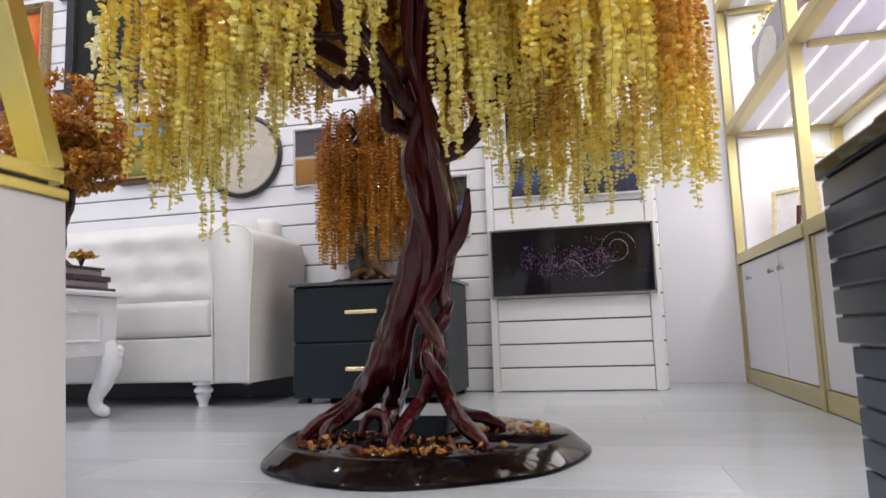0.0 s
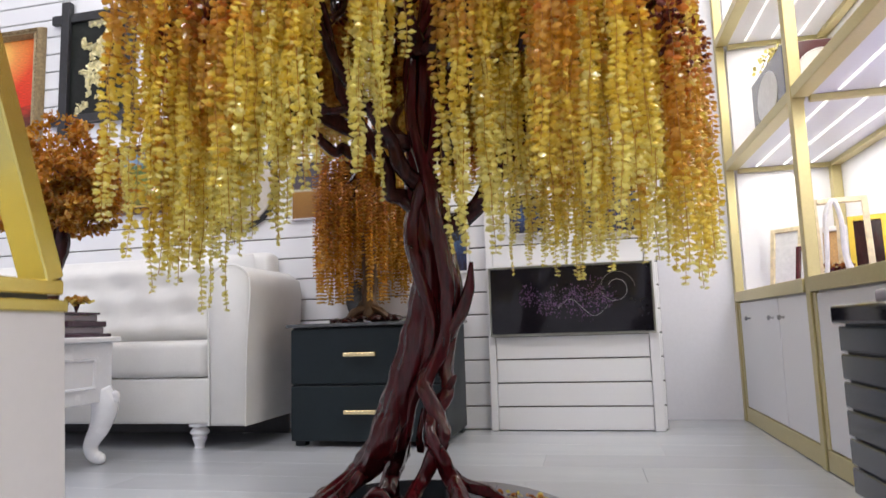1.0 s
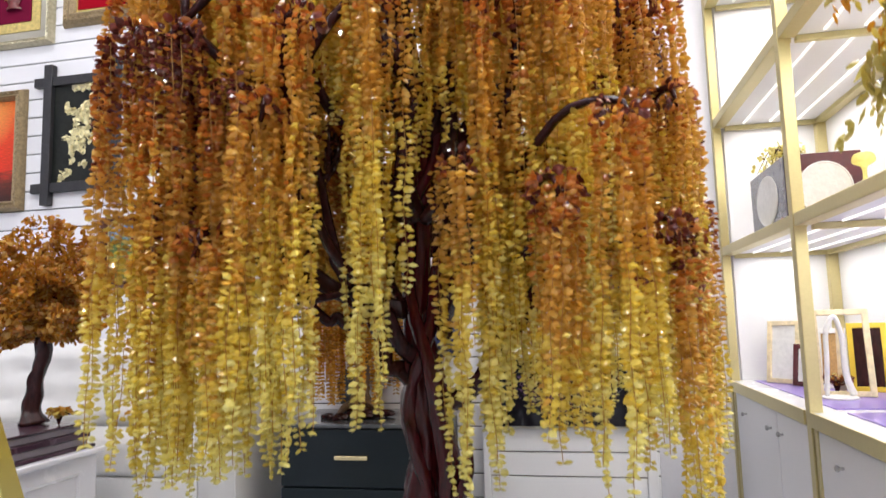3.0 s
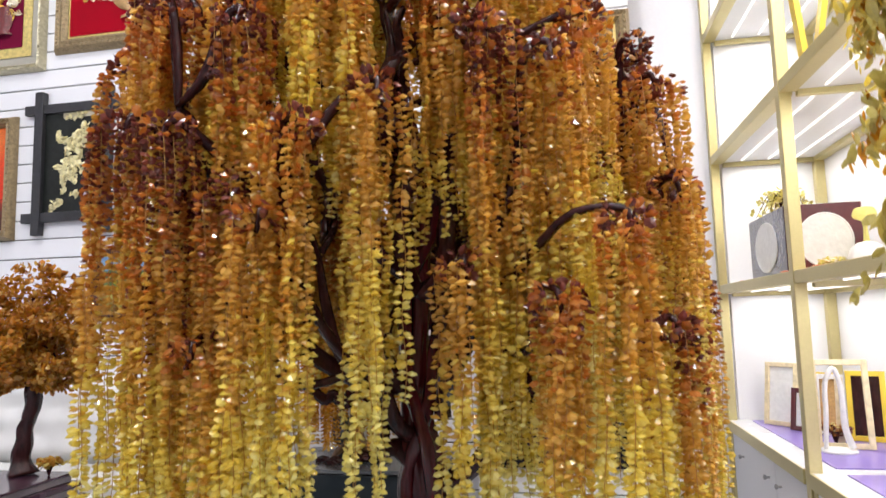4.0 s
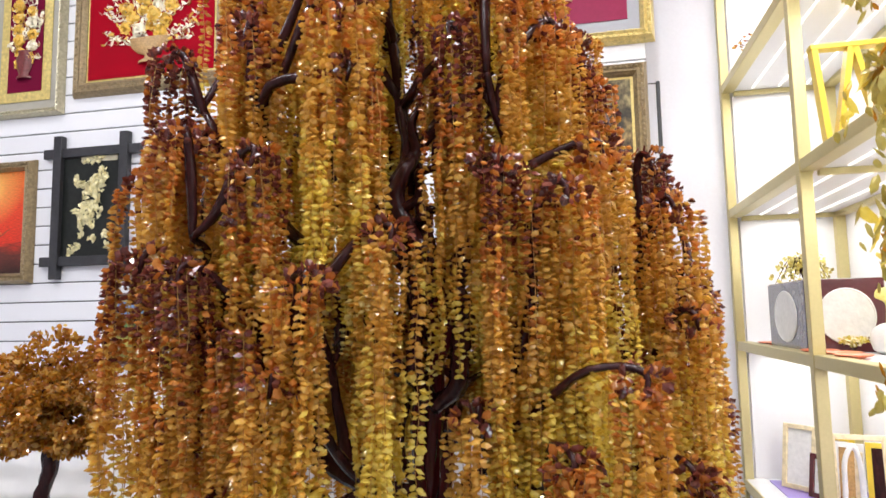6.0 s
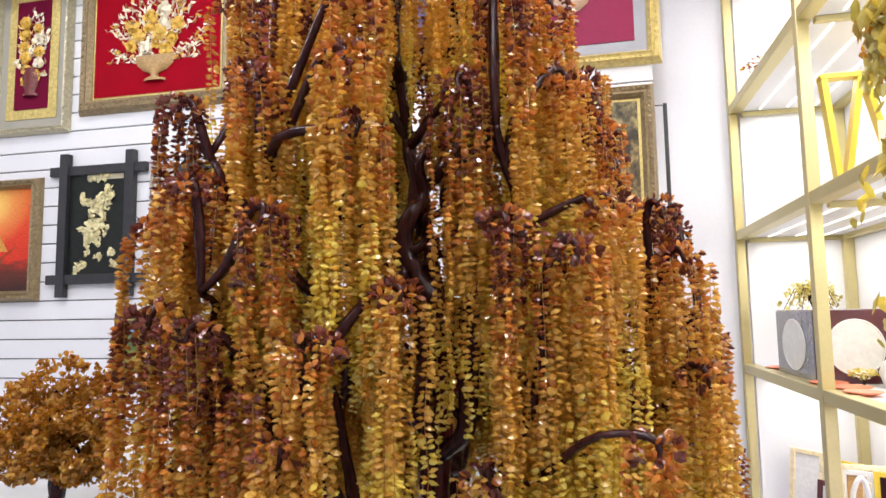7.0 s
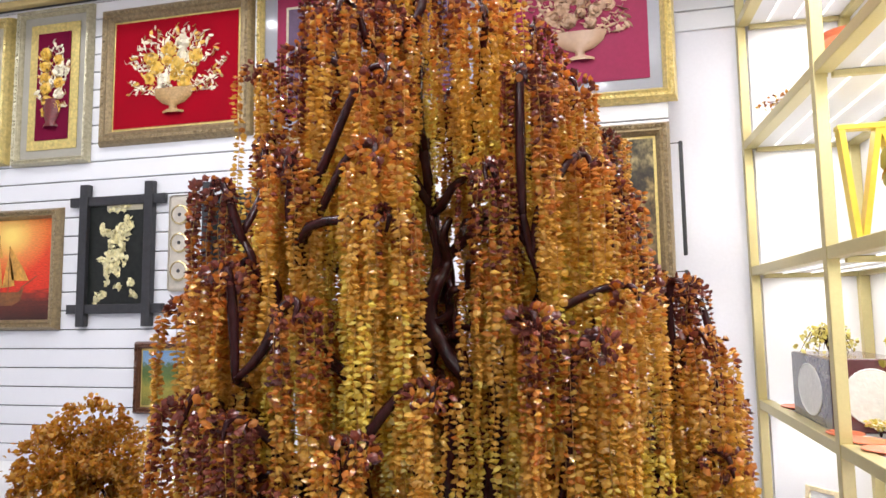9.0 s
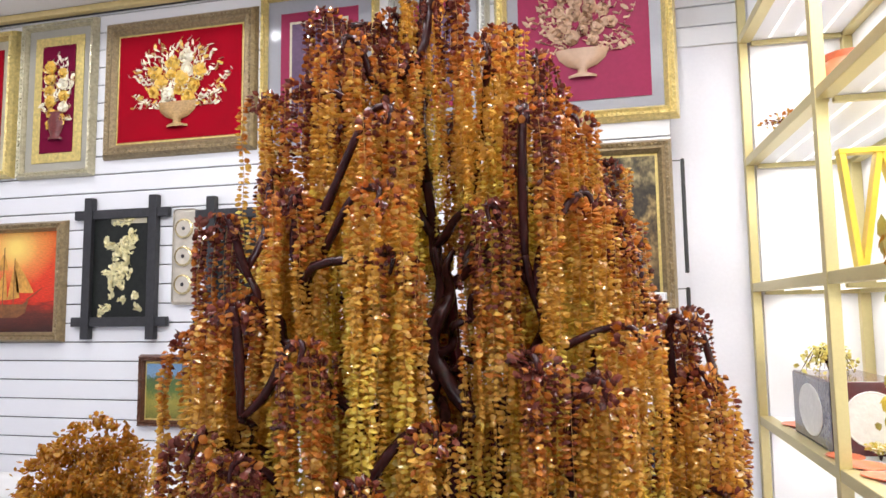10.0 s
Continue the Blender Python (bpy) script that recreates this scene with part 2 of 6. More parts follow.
# slatted display wall, its core set back behind the boards
slat_wall = structure("wall_slatted", boxed(FAR_LEFT, 0.56, WALL_Y + 0.014, ALCOVE_Y - 0.002, 0, CEIL_Z - 0.002), GROOVE, "white slatted display wall with dark grooves", "wall")
PITCH, GAP = 0.0970, 0.006
crown = structure("trim_crown", boxed(FAR_LEFT, 0.56, WALL_Y - 0.05, WALL_Y - 0.006, 3.215, 3.25, bev=0.008), CROWN_GILT, "narrow gilt crown moulding", "trim")
soffit = structure("ceiling_soffit", boxed(FAR_LEFT, 0.56, WALL_Y - 0.55, WALL_Y - 0.006, 3.252, CEIL_Z - 0.002), CEILING, "white dropped ceiling edge", "ceiling")

# unseen ceiling panels, added as fill light for the room
LAMP_WATTS = (12, 14, 19, 12, 14, 19)
for i, (lx, ly) in enumerate(((-2.6, 0.9), (-0.9, 0.9), (0.5, 0.9), (-2.6, -1.2), (-0.9, -1.2), (0.5, -1.2))):
    lt = thing("fill_panel", "square white fill light panel added on the ceiling", "ceiling light", (lx, ly, CEIL_Z), "ceiling lights")
    part("frame", boxed(lx - 0.32, lx + 0.32, ly - 0.32, ly + 0.32, CEIL_Z - 0.02, CEIL_Z - 0.001, bev=0.004), WHITE, lt)
    part("diffuser", boxed(lx - 0.30, lx + 0.30, ly - 0.30, ly + 0.30, CEIL_Z - 0.024, CEIL_Z - 0.0195), PANEL_GLOW, lt)
    area_lamp("fill_lamp", (lx, ly, CEIL_Z - 0.04), (lx, ly, 0), 0.6, 0.6, LAMP_WATTS[i], (0.915, 0.925, 1.0))

# recessed downlights along the picture wall
for lx, ly, aim, watts in ((-2.75, 2.0, 2.45, 5.5), (-1.75, 2.0, 2.45, 5.5), (-0.75, 2.0, 2.45, 5.5), (0.45, 2.0, 2.45, 8.0), (-1.6, 0.25, 0.6, 6.5), (-0.6, 0.1, 0.6, 6.5), (0.35, 0.25, 0.6, 6.5), (-1.1, -0.6, 0.3, 6.5), (0.0, -0.6, 0.3, 6.5)):
    lt = thing("downlight", "small round white recessed downlight", "ceiling light", (lx, ly, CEIL_Z), "downlights")
    part("bezel", lathe(((0.055, -0.001), (0.055, -0.008), (0.045, -0.012), (0.045, -0.004)), (lx, ly, CEIL_Z), 24), WHITE, lt)
    part("lens", lathe(((0.044, -0.0125), (0.043, -0.014)), (lx, ly, CEIL_Z), 24), PANEL_GLOW, lt)
    area_lamp("downlight_lamp", (lx, ly, CEIL_Z - 0.03), (lx, aim, 0.5), 0.08, 0.08, watts, (0.97, 0.97, 1.0))

# ---- white slatted panel with the dark glass picture ----
PANEL_L, PANEL_R, PANEL_Y = -0.150, 0.545, WALL_Y - 0.03
panel = thing("display_board", "white slatted display panel standing against the wall", "wall panel", (0.2, PANEL_Y, 0))
part("backing", boxed(PANEL_L + 0.02, PANEL_R - 0.02, WALL_Y - 0.012, WALL_Y - 0.002, 0.004, 1.62), GROOVE, panel)
for x0, x1 in ((PANEL_L, PANEL_L + 0.03), (PANEL_R - 0.04, PANEL_R)):
    part("side_trim", boxed(x0, x1, PANEL_Y - 0.006, WALL_Y - 0.002, 0.0, 1.66, bev=0.003), WHITE, panel)
part("top_trim", boxed(PANEL_L + 0.031, PANEL_R - 0.041, PANEL_Y - 0.006, WALL_Y - 0.002, 1.625, 1.66, bev=0.003), WHITE, panel)
for k in range(16):
    z0 = 0.004 + k * PITCH
    part("slat", boxed(PANEL_L + 0.032, PANEL_R - 0.042, PANEL_Y, WALL_Y - 0.012, z0, min(z0 + PITCH - GAP, 1.62), bev=0.002, seg=1), WHITE, panel)


# ---- pictures ----
def moulding(x0, x1, z0, z1, width, depth, y, profile=((0, 0.0), (0.12, 0.55), (0.3, 1.0), (0.55, 0.75), (0.75, 0.9), (0.9, 0.55), (1.0, 0.3))):
    """A mitred picture frame whose outer edge is given; profile runs from the outer edge inwards."""
    bm = bmesh.new()
    rings = []
    for u, h in profile:
        o = u * width
        yy = y - depth * h
        rings.append([bm.verts.new(p) for p in ((x0 + o, yy, z0 + o), (x1 - o, yy, z0 + o), (x1 - o, yy, z1 - o), (x0 + o, yy, z1 - o))])
    back = [bm.verts.new((p.co.x, y, p.co.z)) for p in rings[-1]]
    rings.append(back)
    for a, b in zip(rings, rings[1:]):
        for i in range(4):
            bm.faces.new((a[i], a[(i + 1) % 4], b[(i + 1) % 4], b[i]))
    bmesh.ops.recalc_face_normals(bm, faces=bm.faces)
    return bm


def beads(parent, x0, x1, z0, z1, y, step, size, mat):
    """A carved run of leaves or pearls along a frame."""
    r = np.random.default_rng(int(abs(x0) * 1000))
    c, d = [], []
    for ax, az, bx, bz in ((x0, z0, x1, z0), (x1, z0, x1, z1), (x1, z1, x0, z1), (x0, z1, x0, z0)):
        n = max(2, int(math.hypot(bx - ax, bz - az) / step))
        for i in range(n):
            t = i / n
            c.append((ax + (bx - ax) * t, y, az + (bz - az) * t))
            sg = 1 if i % 2 else -1
            d.append((bx - ax + sg * 0.7 * (bz - az), -0.1, bz - az + sg * 0.7 * (ax - bx)))
    hang("carving", chips_mesh("carving", c, d, [size] * len(c), [0] * len(c), r, flat=1.6), [mat], parent, "carved ornament")


def picture(label, x0, x1, z0, z1, frame_mat, canvas_mat, width=0.05, depth=0.035, mats=(), y=None, glazed=False, name="framed_picture"):
    y = WALL_Y - 0.002 if y is None else y
    ob = thing(name, label, "picture", ((x0 + x1) / 2, y, z0), "framed pictures on the wall")
    fr = part("frame", moulding(x0, x1, z0, z1, width, depth, y), frame_mat, ob)
    if width > 0.03:
        beads(fr, x0 + 0.42 * width, x1 - 0.42 * width, z0 + 0.42 * width, z1 - 0.42 * width, y - depth * 0.9, 0.021, 0.010, frame_mat)
        beads(fr, x0 + 0.86 * width, x1 - 0.86 * width, z0 + 0.86 * width, z1 - 0.86 * width, y - depth * 0.62, 0.009, 0.0045, frame_mat)
    o = width
    yy = y - 0.004
    for w, m in mats:
        part("mount", boxed(x0 + o, x1 - o, yy - 0.003, yy, z0 + o, z1 - o), m, ob)
        o += w
        yy -= 0.0045
    part("canvas", boxed(x0 + o, x1 - o, yy - 0.003, yy, z0 + o, z1 - o), canvas_mat, ob)
    return ob, (x0 + o, x1 - o, z0 + o, z1 - o, yy - 0.003)


BLACK_PAINT = material("black_stone_ground", (0.010, 0.012, 0.010), 0.4, var=0.5, scale=30, spec=0.3)
CRIMSON = material("crimson_velvet", (0.31, 0.002, 0.012), 0.85, var=0.12, scale=6, bump=0.0004, fine=300, spec=0.08)
WINE = material("wine_velvet", (0.15, 0.005, 0.03), 0.85, var=0.15, scale=6, fine=300, spec=0.08)
ROSE = material("rose_velvet_behind_glass", (0.25, 0.016, 0.062), 0.6, var=0.12, scale=5, spec=0.25)
GREY_MOUNT = material("grey_mount_board", (0.27, 0.27, 0.30), 0.5, var=0.06, coat=0.15)
CREAM_MOUNT = material("cream_mount_board", (0.50, 0.45, 0.32), 0.6, var=0.12, scale=30, bump=0.001)
GOLD_MOUNT = material("gold_brocade_mount", (0.66, 0.52, 0.18), 0.45, metal=0.3, var=0.3, scale=70, bump=0.002)
MAUVE = material("mauve_print", (0.10, 0.055, 0.105), 0.45, var=0.35, scale=5, spec=0.25)
PALE_GILT = material("pale_gilt_moulding", (0.50, 0.46, 0.32), 0.35, metal=0.4, var=0.2, scale=60, bump=0.002)
STONE_MOUNT = material("grey_beige_mount", (0.38, 0.36, 0.30), 0.6, var=0.08)
PETAL_WHITE = material("ivory_amber_petal", (0.84, 0.77, 0.60), 0.35, var=0.2, per_island=0.5)
PETAL_YELLOW = material("yellow_amber_petal", (0.72, 0.46, 0.08), 0.35, var=0.25, per_island=0.5)
VASE_TAN = material("tan_amber_mosaic", (0.46, 0.28, 0.11), 0.4, var=0.5, scale=120, bump=0.002, per_island=0.3)
WINE_VASE = material("dark_wine_mosaic", (0.16, 0.03, 0.03), 0.35, var=0.5, scale=110, bump=0.002)
ROSE_TAN = material("muted_rose_gold_petal", (0.40, 0.25, 0.16), 0.4, var=0.3, per_island=0.5)


def rose(c, d, s, k, x, y, z, r, kind, rng):
    """One relief flower: rings of petals about a raised heart."""
    for ring, n in ((1.0, 8), (0.62, 6), (0.28, 4)):
        turn = rng.uniform(0, 6.28)
        for i in range(n):
            t = turn + 2 * math.pi * i / n
            c.append((x + r * 0.72 * ring * math.cos(t), y - 0.005 - 0.010 * (1 - ring), z + r * 0.72 * ring * math.sin(t)))
            d.append((-math.sin(t), -0.2, math.cos(t)))
            s.append(r * (0.30 + 0.12 * ring))
            k.append(kind)


def bouquet(parent, cx, cz, rx, rz, y, rng, mats=None, blooms=9, vase=0.14, sprays=34, bloom=0.036, vase_mat=None, tall=False):
    """Relief flowers on a picture's ground: roses at the heart, sprays of long petals fanned round them, a footed vase below."""
    mats = mats or [PETAL_WHITE, PETAL_YELLOW, VASE_TAN]
    c, d, s, k = [], [], [], []
    for j in range(blooms):
        if tall:
            bx, bz = cx + rx * 0.52 * (1 if j % 2 else -1) * rng.uniform(0.5, 1.0), cz - rz * 0.95 + 1.75 * rz * j / blooms
        else:
            a, q = 2.4 * j, math.sqrt((j + 0.3) / blooms) * 0.62
            bx, bz = cx + rx * q * math.cos(a), cz + rz * q * math.sin(a)
        rose(c, d, s, k, bx, y, bz, bloom * rng.uniform(0.8, 1.15), 0 if j % 4 == 3 else 1, rng)
    hang("rose_relief", chips_mesh("roses", c, d, s, k, rng, flat=0.55), mats, parent, "yellow and ivory amber roses in relief")
    c, d, s, k = [], [], [], []
    root = cz - rz * 0.75
    for j in range(sprays):
        a = math.radians(-28 + 236 * (j + rng.uniform(-0.3, 0.3)) / sprays)
        ex, ez = cx + rx * rng.uniform(0.82, 1.12) * math.cos(a), cz + rz * rng.uniform(0.82, 1.15) * math.sin(a) - (0.25 * rz if math.sin(a) < 0 else 0)
        bend = rng.uniform(-0.25, 0.25) * rx
        n = 13
        for i in range(n):
            t = 0.30 + 0.70 * i / (n - 1)
            px, pz = cx + (ex - cx) * t + bend * math.sin(math.pi * t), root + (ez - root) * t
            sg = 1 if i % 2 else -1
            w = a + sg * rng.uniform(0.3, 0.9)
            c.append((px + 0.006 * sg * math.sin(a), y - 0.003 - 0.003 * rng.random(), pz - 0.006 * sg * math.cos(a)))
            d.append((math.cos(w), -0.08, math.sin(w)))
            s.append(rng.uniform(0.010, 0.020) * (1.15 if t > 0.85 else 0.95))
            k.append(int(rng.choice([0, 0, 0, 0, 1, 2])))
    hang("flower_spray", chips_mesh("sprays", c, d, s, k, rng, flat=0.4, wide=0.55), mats, parent, "ivory amber buds and leaves in relief")
    h = vase
    vz = root - h * 0.80
    prof = ((0.46, 0.0), (0.48, 0.08), (0.16, 0.16), (0.16, 0.30), (0.5, 0.42), (0.78, 0.66), (0.86, 0.86), (0.92, 1.0))
    if tall:
        prof = ((0.30, 0.0), (0.30, 0.06), (0.18, 0.14), (0.30, 0.40), (0.36, 0.68), (0.24, 0.90), (0.30, 1.0))
    bm = bmesh.new()
    rows = []
    for w, t in prof:
        rows.append([bm.verts.new((cx + h * w * math.sin(q), y - 0.002 - 0.022 * math.cos(q), vz + h * t)) for q in (-1.5, -1.0, -0.5, 0.0, 0.5, 1.0, 1.5)])
    for p, q in zip(rows, rows[1:]):
        for i in range(6):
            bm.faces.new((p[i], p[i + 1], q[i + 1], q[i]))
    smooth(part("vase", bm, vase_mat or mats[2], parent, "footed vase in amber mosaic relief"), 50)


prng = np.random.default_rng(5)
red, (a, b, c_, d_, yy) = picture("red velvet picture of a flower vase in bronze frame", -2.272, -1.385, 2.40, 3.14, BRONZE_FRAME, CRIMSON, 0.075, 0.038, ((0.012, GOLD_MOUNT),))
bouquet(red, -1.83, 2.80, 0.275, 0.20, yy, prng, blooms=13, vase=0.13, sprays=40, bloom=0.042)
tall, (a, b, c_, d_, yy) = picture("tall wine red flower picture in a gold frame", -2.808, -2.325, 2.325, 3.19, PALE_GILT, WINE, 0.040, 0.038, ((0.045, STONE_MOUNT), (0.052, GOLD_MOUNT)))
bouquet(tall, -2.566, 2.80, 0.095, 0.20, yy, prng, blooms=11, vase=0.15, sprays=12, bloom=0.040, vase_mat=WINE_VASE, tall=True)
side, (a, b, c_, d_, yy) = picture("red picture in a gold frame at the wall's end", -3.33, -2.838, 2.34, 3.17, GOLD_FRAME, CRIMSON, 0.05, 0.05, ((0.05, CREAM_MOUNT),))
mauve, _ = picture("mauve print with grey and rose mounts in a gilt frame", -1.362, -0.745, 2.36, 3.18, GOLD_FRAME, MAUVE, 0.035, 0.045, ((0.07, GREY_MOUNT), (0.05, ROSE), (0.014, CREAM_MOUNT)))
second, _ = picture("grey framed print with rose mount behind glass", -0.70, -0.21, 2.40, 3.17, SILVER_FRAME, MAUVE, 0.06, 0.045, ((0.07, GREY_MOUNT), (0.03, ROSE)))
rose_picture, (a, b, c_, d_, yy) = picture("large rose flower picture behind glass in a gilt frame", -0.19, 0.600, 2.40, 3.19, GOLD_FRAME, ROSE, 0.06, 0.05, ((0.05, GREY_MOUNT),))
bouquet(rose_picture, 0.20, 2.88, 0.22, 0.22, yy, prng, mats=[ROSE_TAN, ROSE_TAN, ROSE_TAN], blooms=15, vase=0.13, sprays=26)


def landscape(name, stops, scale=(1, 1, 1), warp=0.25, rough=0.6, dark=0.5):
    """A painted canvas: colour bands up the picture, broken by brush noise."""
    m = bpy.data.materials.new(name)
    m.use_nodes = True
    N, L = m.node_tree.nodes, m.node_tree.links
    b = N["Principled BSDF"]
    b.inputs["Roughness"].default_value = rough
    tc = N.new("ShaderNodeTexCoord")
    sep = N.new("ShaderNodeSeparateXYZ")
    L.new(tc.outputs["Generated"], sep.inputs[0])
    no = N.new("ShaderNodeTexNoise")
    no.inputs["Scale"].default_value, no.inputs["Detail"].default_value = 5, 7
    mp = N.new("ShaderNodeMapping")
    mp.inputs["Scale"].default_value = scale
    L.new(tc.outputs["Generated"], mp.inputs[0])
    L.new(mp.outputs[0], no.inputs["Vector"])
    ma = N.new("ShaderNodeMath")
    ma.operation = "MULTIPLY_ADD"
    ma.inputs[1].default_value = warp
    L.new(no.outputs["Fac"], ma.inputs[0])
    L.new(sep.outputs["Z"], ma.inputs[2])
    sb = N.new("ShaderNodeMath")
    sb.operation = "SUBTRACT"
    sb.inputs[1].default_value = warp * 0.5
    L.new(ma.outputs[0], sb.inputs[0])
    ramp = N.new("ShaderNodeValToRGB")
    el = ramp.color_ramp.elements
    while len(el) < len(stops):
        el.new(0.5)
    for e, (p, c) in zip(el, stops):
        e.position, e.color = p, (*c, 1)
    L.new(sb.outputs[0], ramp.inputs[0])
    fine = N.new("ShaderNodeTexNoise")
    fine.inputs["Scale"].default_value, fine.inputs["Detail"].default_value = 28, 6
    L.new(mp.outputs[0], fine.inputs["Vector"])
    mr = N.new("ShaderNodeMapRange")
    mr.inputs["From Min"].default_value, mr.inputs["From Max"].default_value = 0.35, 0.65
    mr.inputs["To Min"].default_value = dark
    L.new(fine.outputs["Fac"], mr.inputs["Value"])
    mul = N.new("ShaderNodeMix")
    mul.data_type, mul.blend_type = "RGBA", "MULTIPLY"
    mul.inputs["Factor"].default_value = 1.0
    L.new(ramp.outputs[0], mul.inputs["A"])
    L.new(mr.outputs[0], mul.inputs["B"])
    L.new(mul.outputs["Result"], b.inputs["Base Color"])
    bp = N.new("ShaderNodeBump")
    bp.inputs["Distance"].default_value = 0.001
    L.new(fine.outputs["Fac"], bp.inputs["Height"])
    L.new(bp.outputs[0], b.inputs["Normal"])
    return m


def sunset_canvas():
    """A burning sky about a low sun, and a dark broken sea below it."""
    m = landscape("sunset_sea_painting", ((0.0, (0.05, 0.010, 0.006)), (0.18, (0.14, 0.022, 0.010)), (0.25, (0.30, 0.025, 0.008)), (0.30, (0.80, 0.035, 0.008)), (0.62, (0.88, 0.06, 0.010)), (0.95, (0.90, 0.17, 0.02))), (1.2, 1, 5), 0.22, dark=0.62)
    N, L = m.node_tree.nodes, m.node_tree.links
    tc = N.new("ShaderNodeTexCoord")
    mp = N.new("ShaderNodeMapping")
    mp.inputs["Location"].default_value = (-0.62, 0, -0.84)
    L.new(tc.outputs["Generated"], mp.inputs[0])
    flat = N.new("ShaderNodeVectorMath")
    flat.operation = "MULTIPLY"
    flat.inputs[1].default_value = (1.0, 0.0, 0.85)
    L.new(mp.outputs[0], flat.inputs[0])
    ln = N.new("ShaderNodeVectorMath")
    ln.operation = "LENGTH"
    L.new(flat.outputs[0], ln.inputs[0])
    rp = N.new("ShaderNodeValToRGB")
    el = rp.color_ramp.elements
    for _ in range(2):
        el.new(0.5)
    for e, (p, v) in zip(el, ((0.04, 1.0), (0.10, 0.75), (0.20, 0.32), (0.36, 0.0))):
        e.position, e.color = p, (v, v, v, 1)
    L.new(ln.outputs["Value"], rp.inputs[0])
    mx = N.new("ShaderNodeMix")
    mx.data_type = "RGBA"
    b = N["Principled BSDF"]
    L.new(rp.outputs[0], mx.inputs["Factor"])
    L.new(b.inputs["Base Color"].links[0].from_socket, mx.inputs["A"])
    mx.inputs["B"].default_value = (0.93, 0.66, 0.16, 1)
    L.new(mx.outputs["Result"], b.inputs["Base Color"])
    return m


FOREST = landscape("brown_forest_painting", ((0.0, (0.08, 0.05, 0.02)), (0.22, (0.36, 0.24, 0.09)), (0.40, (0.08, 0.05, 0.02)), (0.52, (0.40, 0.28, 0.11)), (0.66, (0.04, 0.028, 0.014)), (0.85, (0.06, 0.045, 0.02)), (1.0, (0.42, 0.33, 0.15))), (1.1, 1, 0.9), 1.1, dark=0.25)
MEADOW = landscape("green_meadow_painting", ((0.0, (0.20, 0.19, 0.03)), (0.3, (0.42, 0.36, 0.06)), (0.5, (0.12, 0.19, 0.04)), (0.72, (0.10, 0.16, 0.05)), (0.8, (0.25, 0.40, 0.58)), (1.0, (0.20, 0.38, 0.62))), (3, 1, 3), 0.35, dark=0.5)
BLUE_PRINT = landscape("blue_night_print", ((0.0, (0.02, 0.02, 0.05)), (0.3, (0.04, 0.07, 0.22)), (0.5, (0.10, 0.20, 0.42)), (0.62, (0.02, 0.02, 0.05)), (0.8, (0.12, 0.10, 0.04)), (1.0, (0.01, 0.012, 0.03))), (4, 1, 2), 0.9, dark=0.1)
DUSK = landscape("amber_dusk_print", ((0.0, (0.30, 0.13, 0.02)), (0.46, (0.42, 0.20, 0.03)), (0.5, (0.7, 0.65, 0.5)), (0.54, (0.10, 0.08, 0.09)), (1.0, (0.07, 0.06, 0.07))), (2, 1, 2), 0.03)
sun, (sx0, sx1, sz0, sz1, sy) = picture("sunset sea painting with sailing ship in antique frame", -3.30, -2.470, 1.455, 2.095, BRONZE_FRAME, sunset_canvas(), 0.055, 0.045)
SHIP = material("ship_brown_paint", (0.20, 0.075, 0.02), 0.5, var=0.5, scale=40)
SAIL = material("ochre_sail_paint", (0.62, 0.30, 0.05), 0.5, var=0.45, scale=25)


def painted(name, outlines, mat, lift):
    """Painted shapes: thin raised fields of paint on the canvas."""
    bm = bmesh.new()
    for pts in outlines:
        bm.faces.new([bm.verts.new((x, sy - lift, z)) for x, z in pts])
    return part(name, bm, mat, sun)


def sail(x0, z0, x1, z1, x2, z2):
    """A bellied sail between two corners of a yard and its foot."""
    pts = []
    for (ax, az), (bx, bz) in (((x0, z0), (x1, z1)), ((x1, z1), (x2, z2)), ((x2, z2), (x0, z0))):
        for q in range(5):
            t = q / 5
            b = 0.022 * math.sin(math.pi * t)
            pts.append((ax + (bx - ax) * t + b * (bz - az), az + (bz - az) * t - b * (bx - ax)))
    return pts


painted("hull", (((-2.98, 1.655), (-2.74, 1.655), (-2.70, 1.68), (-2.72, 1.61), (-2.77, 1.585), (-2.95, 1.585)),), SHIP, 0.0016)
painted("sail", (sail(-2.95, 1.68, -2.84, 1.68, -2.86, 1.83), sail(-2.93, 1.84, -2.84, 1.84, -2.87, 1.93), sail(-2.84, 1.68, -2.76, 1.69, -2.80, 1.86), sail(-2.80, 1.90, -2.78, 1.72, -2.67, 1.715)), SAIL, 0.0014)
painted("mast", (((-2.872, 1.65), (-2.866, 1.65), (-2.866, 1.96), (-2.872, 1.96)), ((-2.802, 1.65), (-2.797, 1.65), (-2.797, 1.90), (-2.802, 1.90)), ((-2.72, 1.672), (-2.62, 1.735), (-2.62, 1.74), (-2.72, 1.68))), SHIP, 0.0018)
forest, _ = picture("brown forest painting in a wide antique gilt frame", -0.10, 0.560, 1.58, 2.315, BRONZE_FRAME, FOREST, 0.06, 0.045, ((0.012, GOLD_MOUNT),))
meadow, _ = picture("small green meadow painting in a dark wood frame", -2.012, -1.69, 1.04, 1.395, material("walnut_frame", (0.10, 0.035, 0.015), 0.35, var=0.3, scale=30, coat=0.3), MEADOW, 0.035, 0.03, ((0.010, GOLD_MOUNT),))
night, _ = picture("blue night print in a thin white frame", 0.255, 0.50, 0.80, 1.13, WHITE, BLUE_PRINT, 0.012, 0.02, y=PANEL_Y - 0.001)
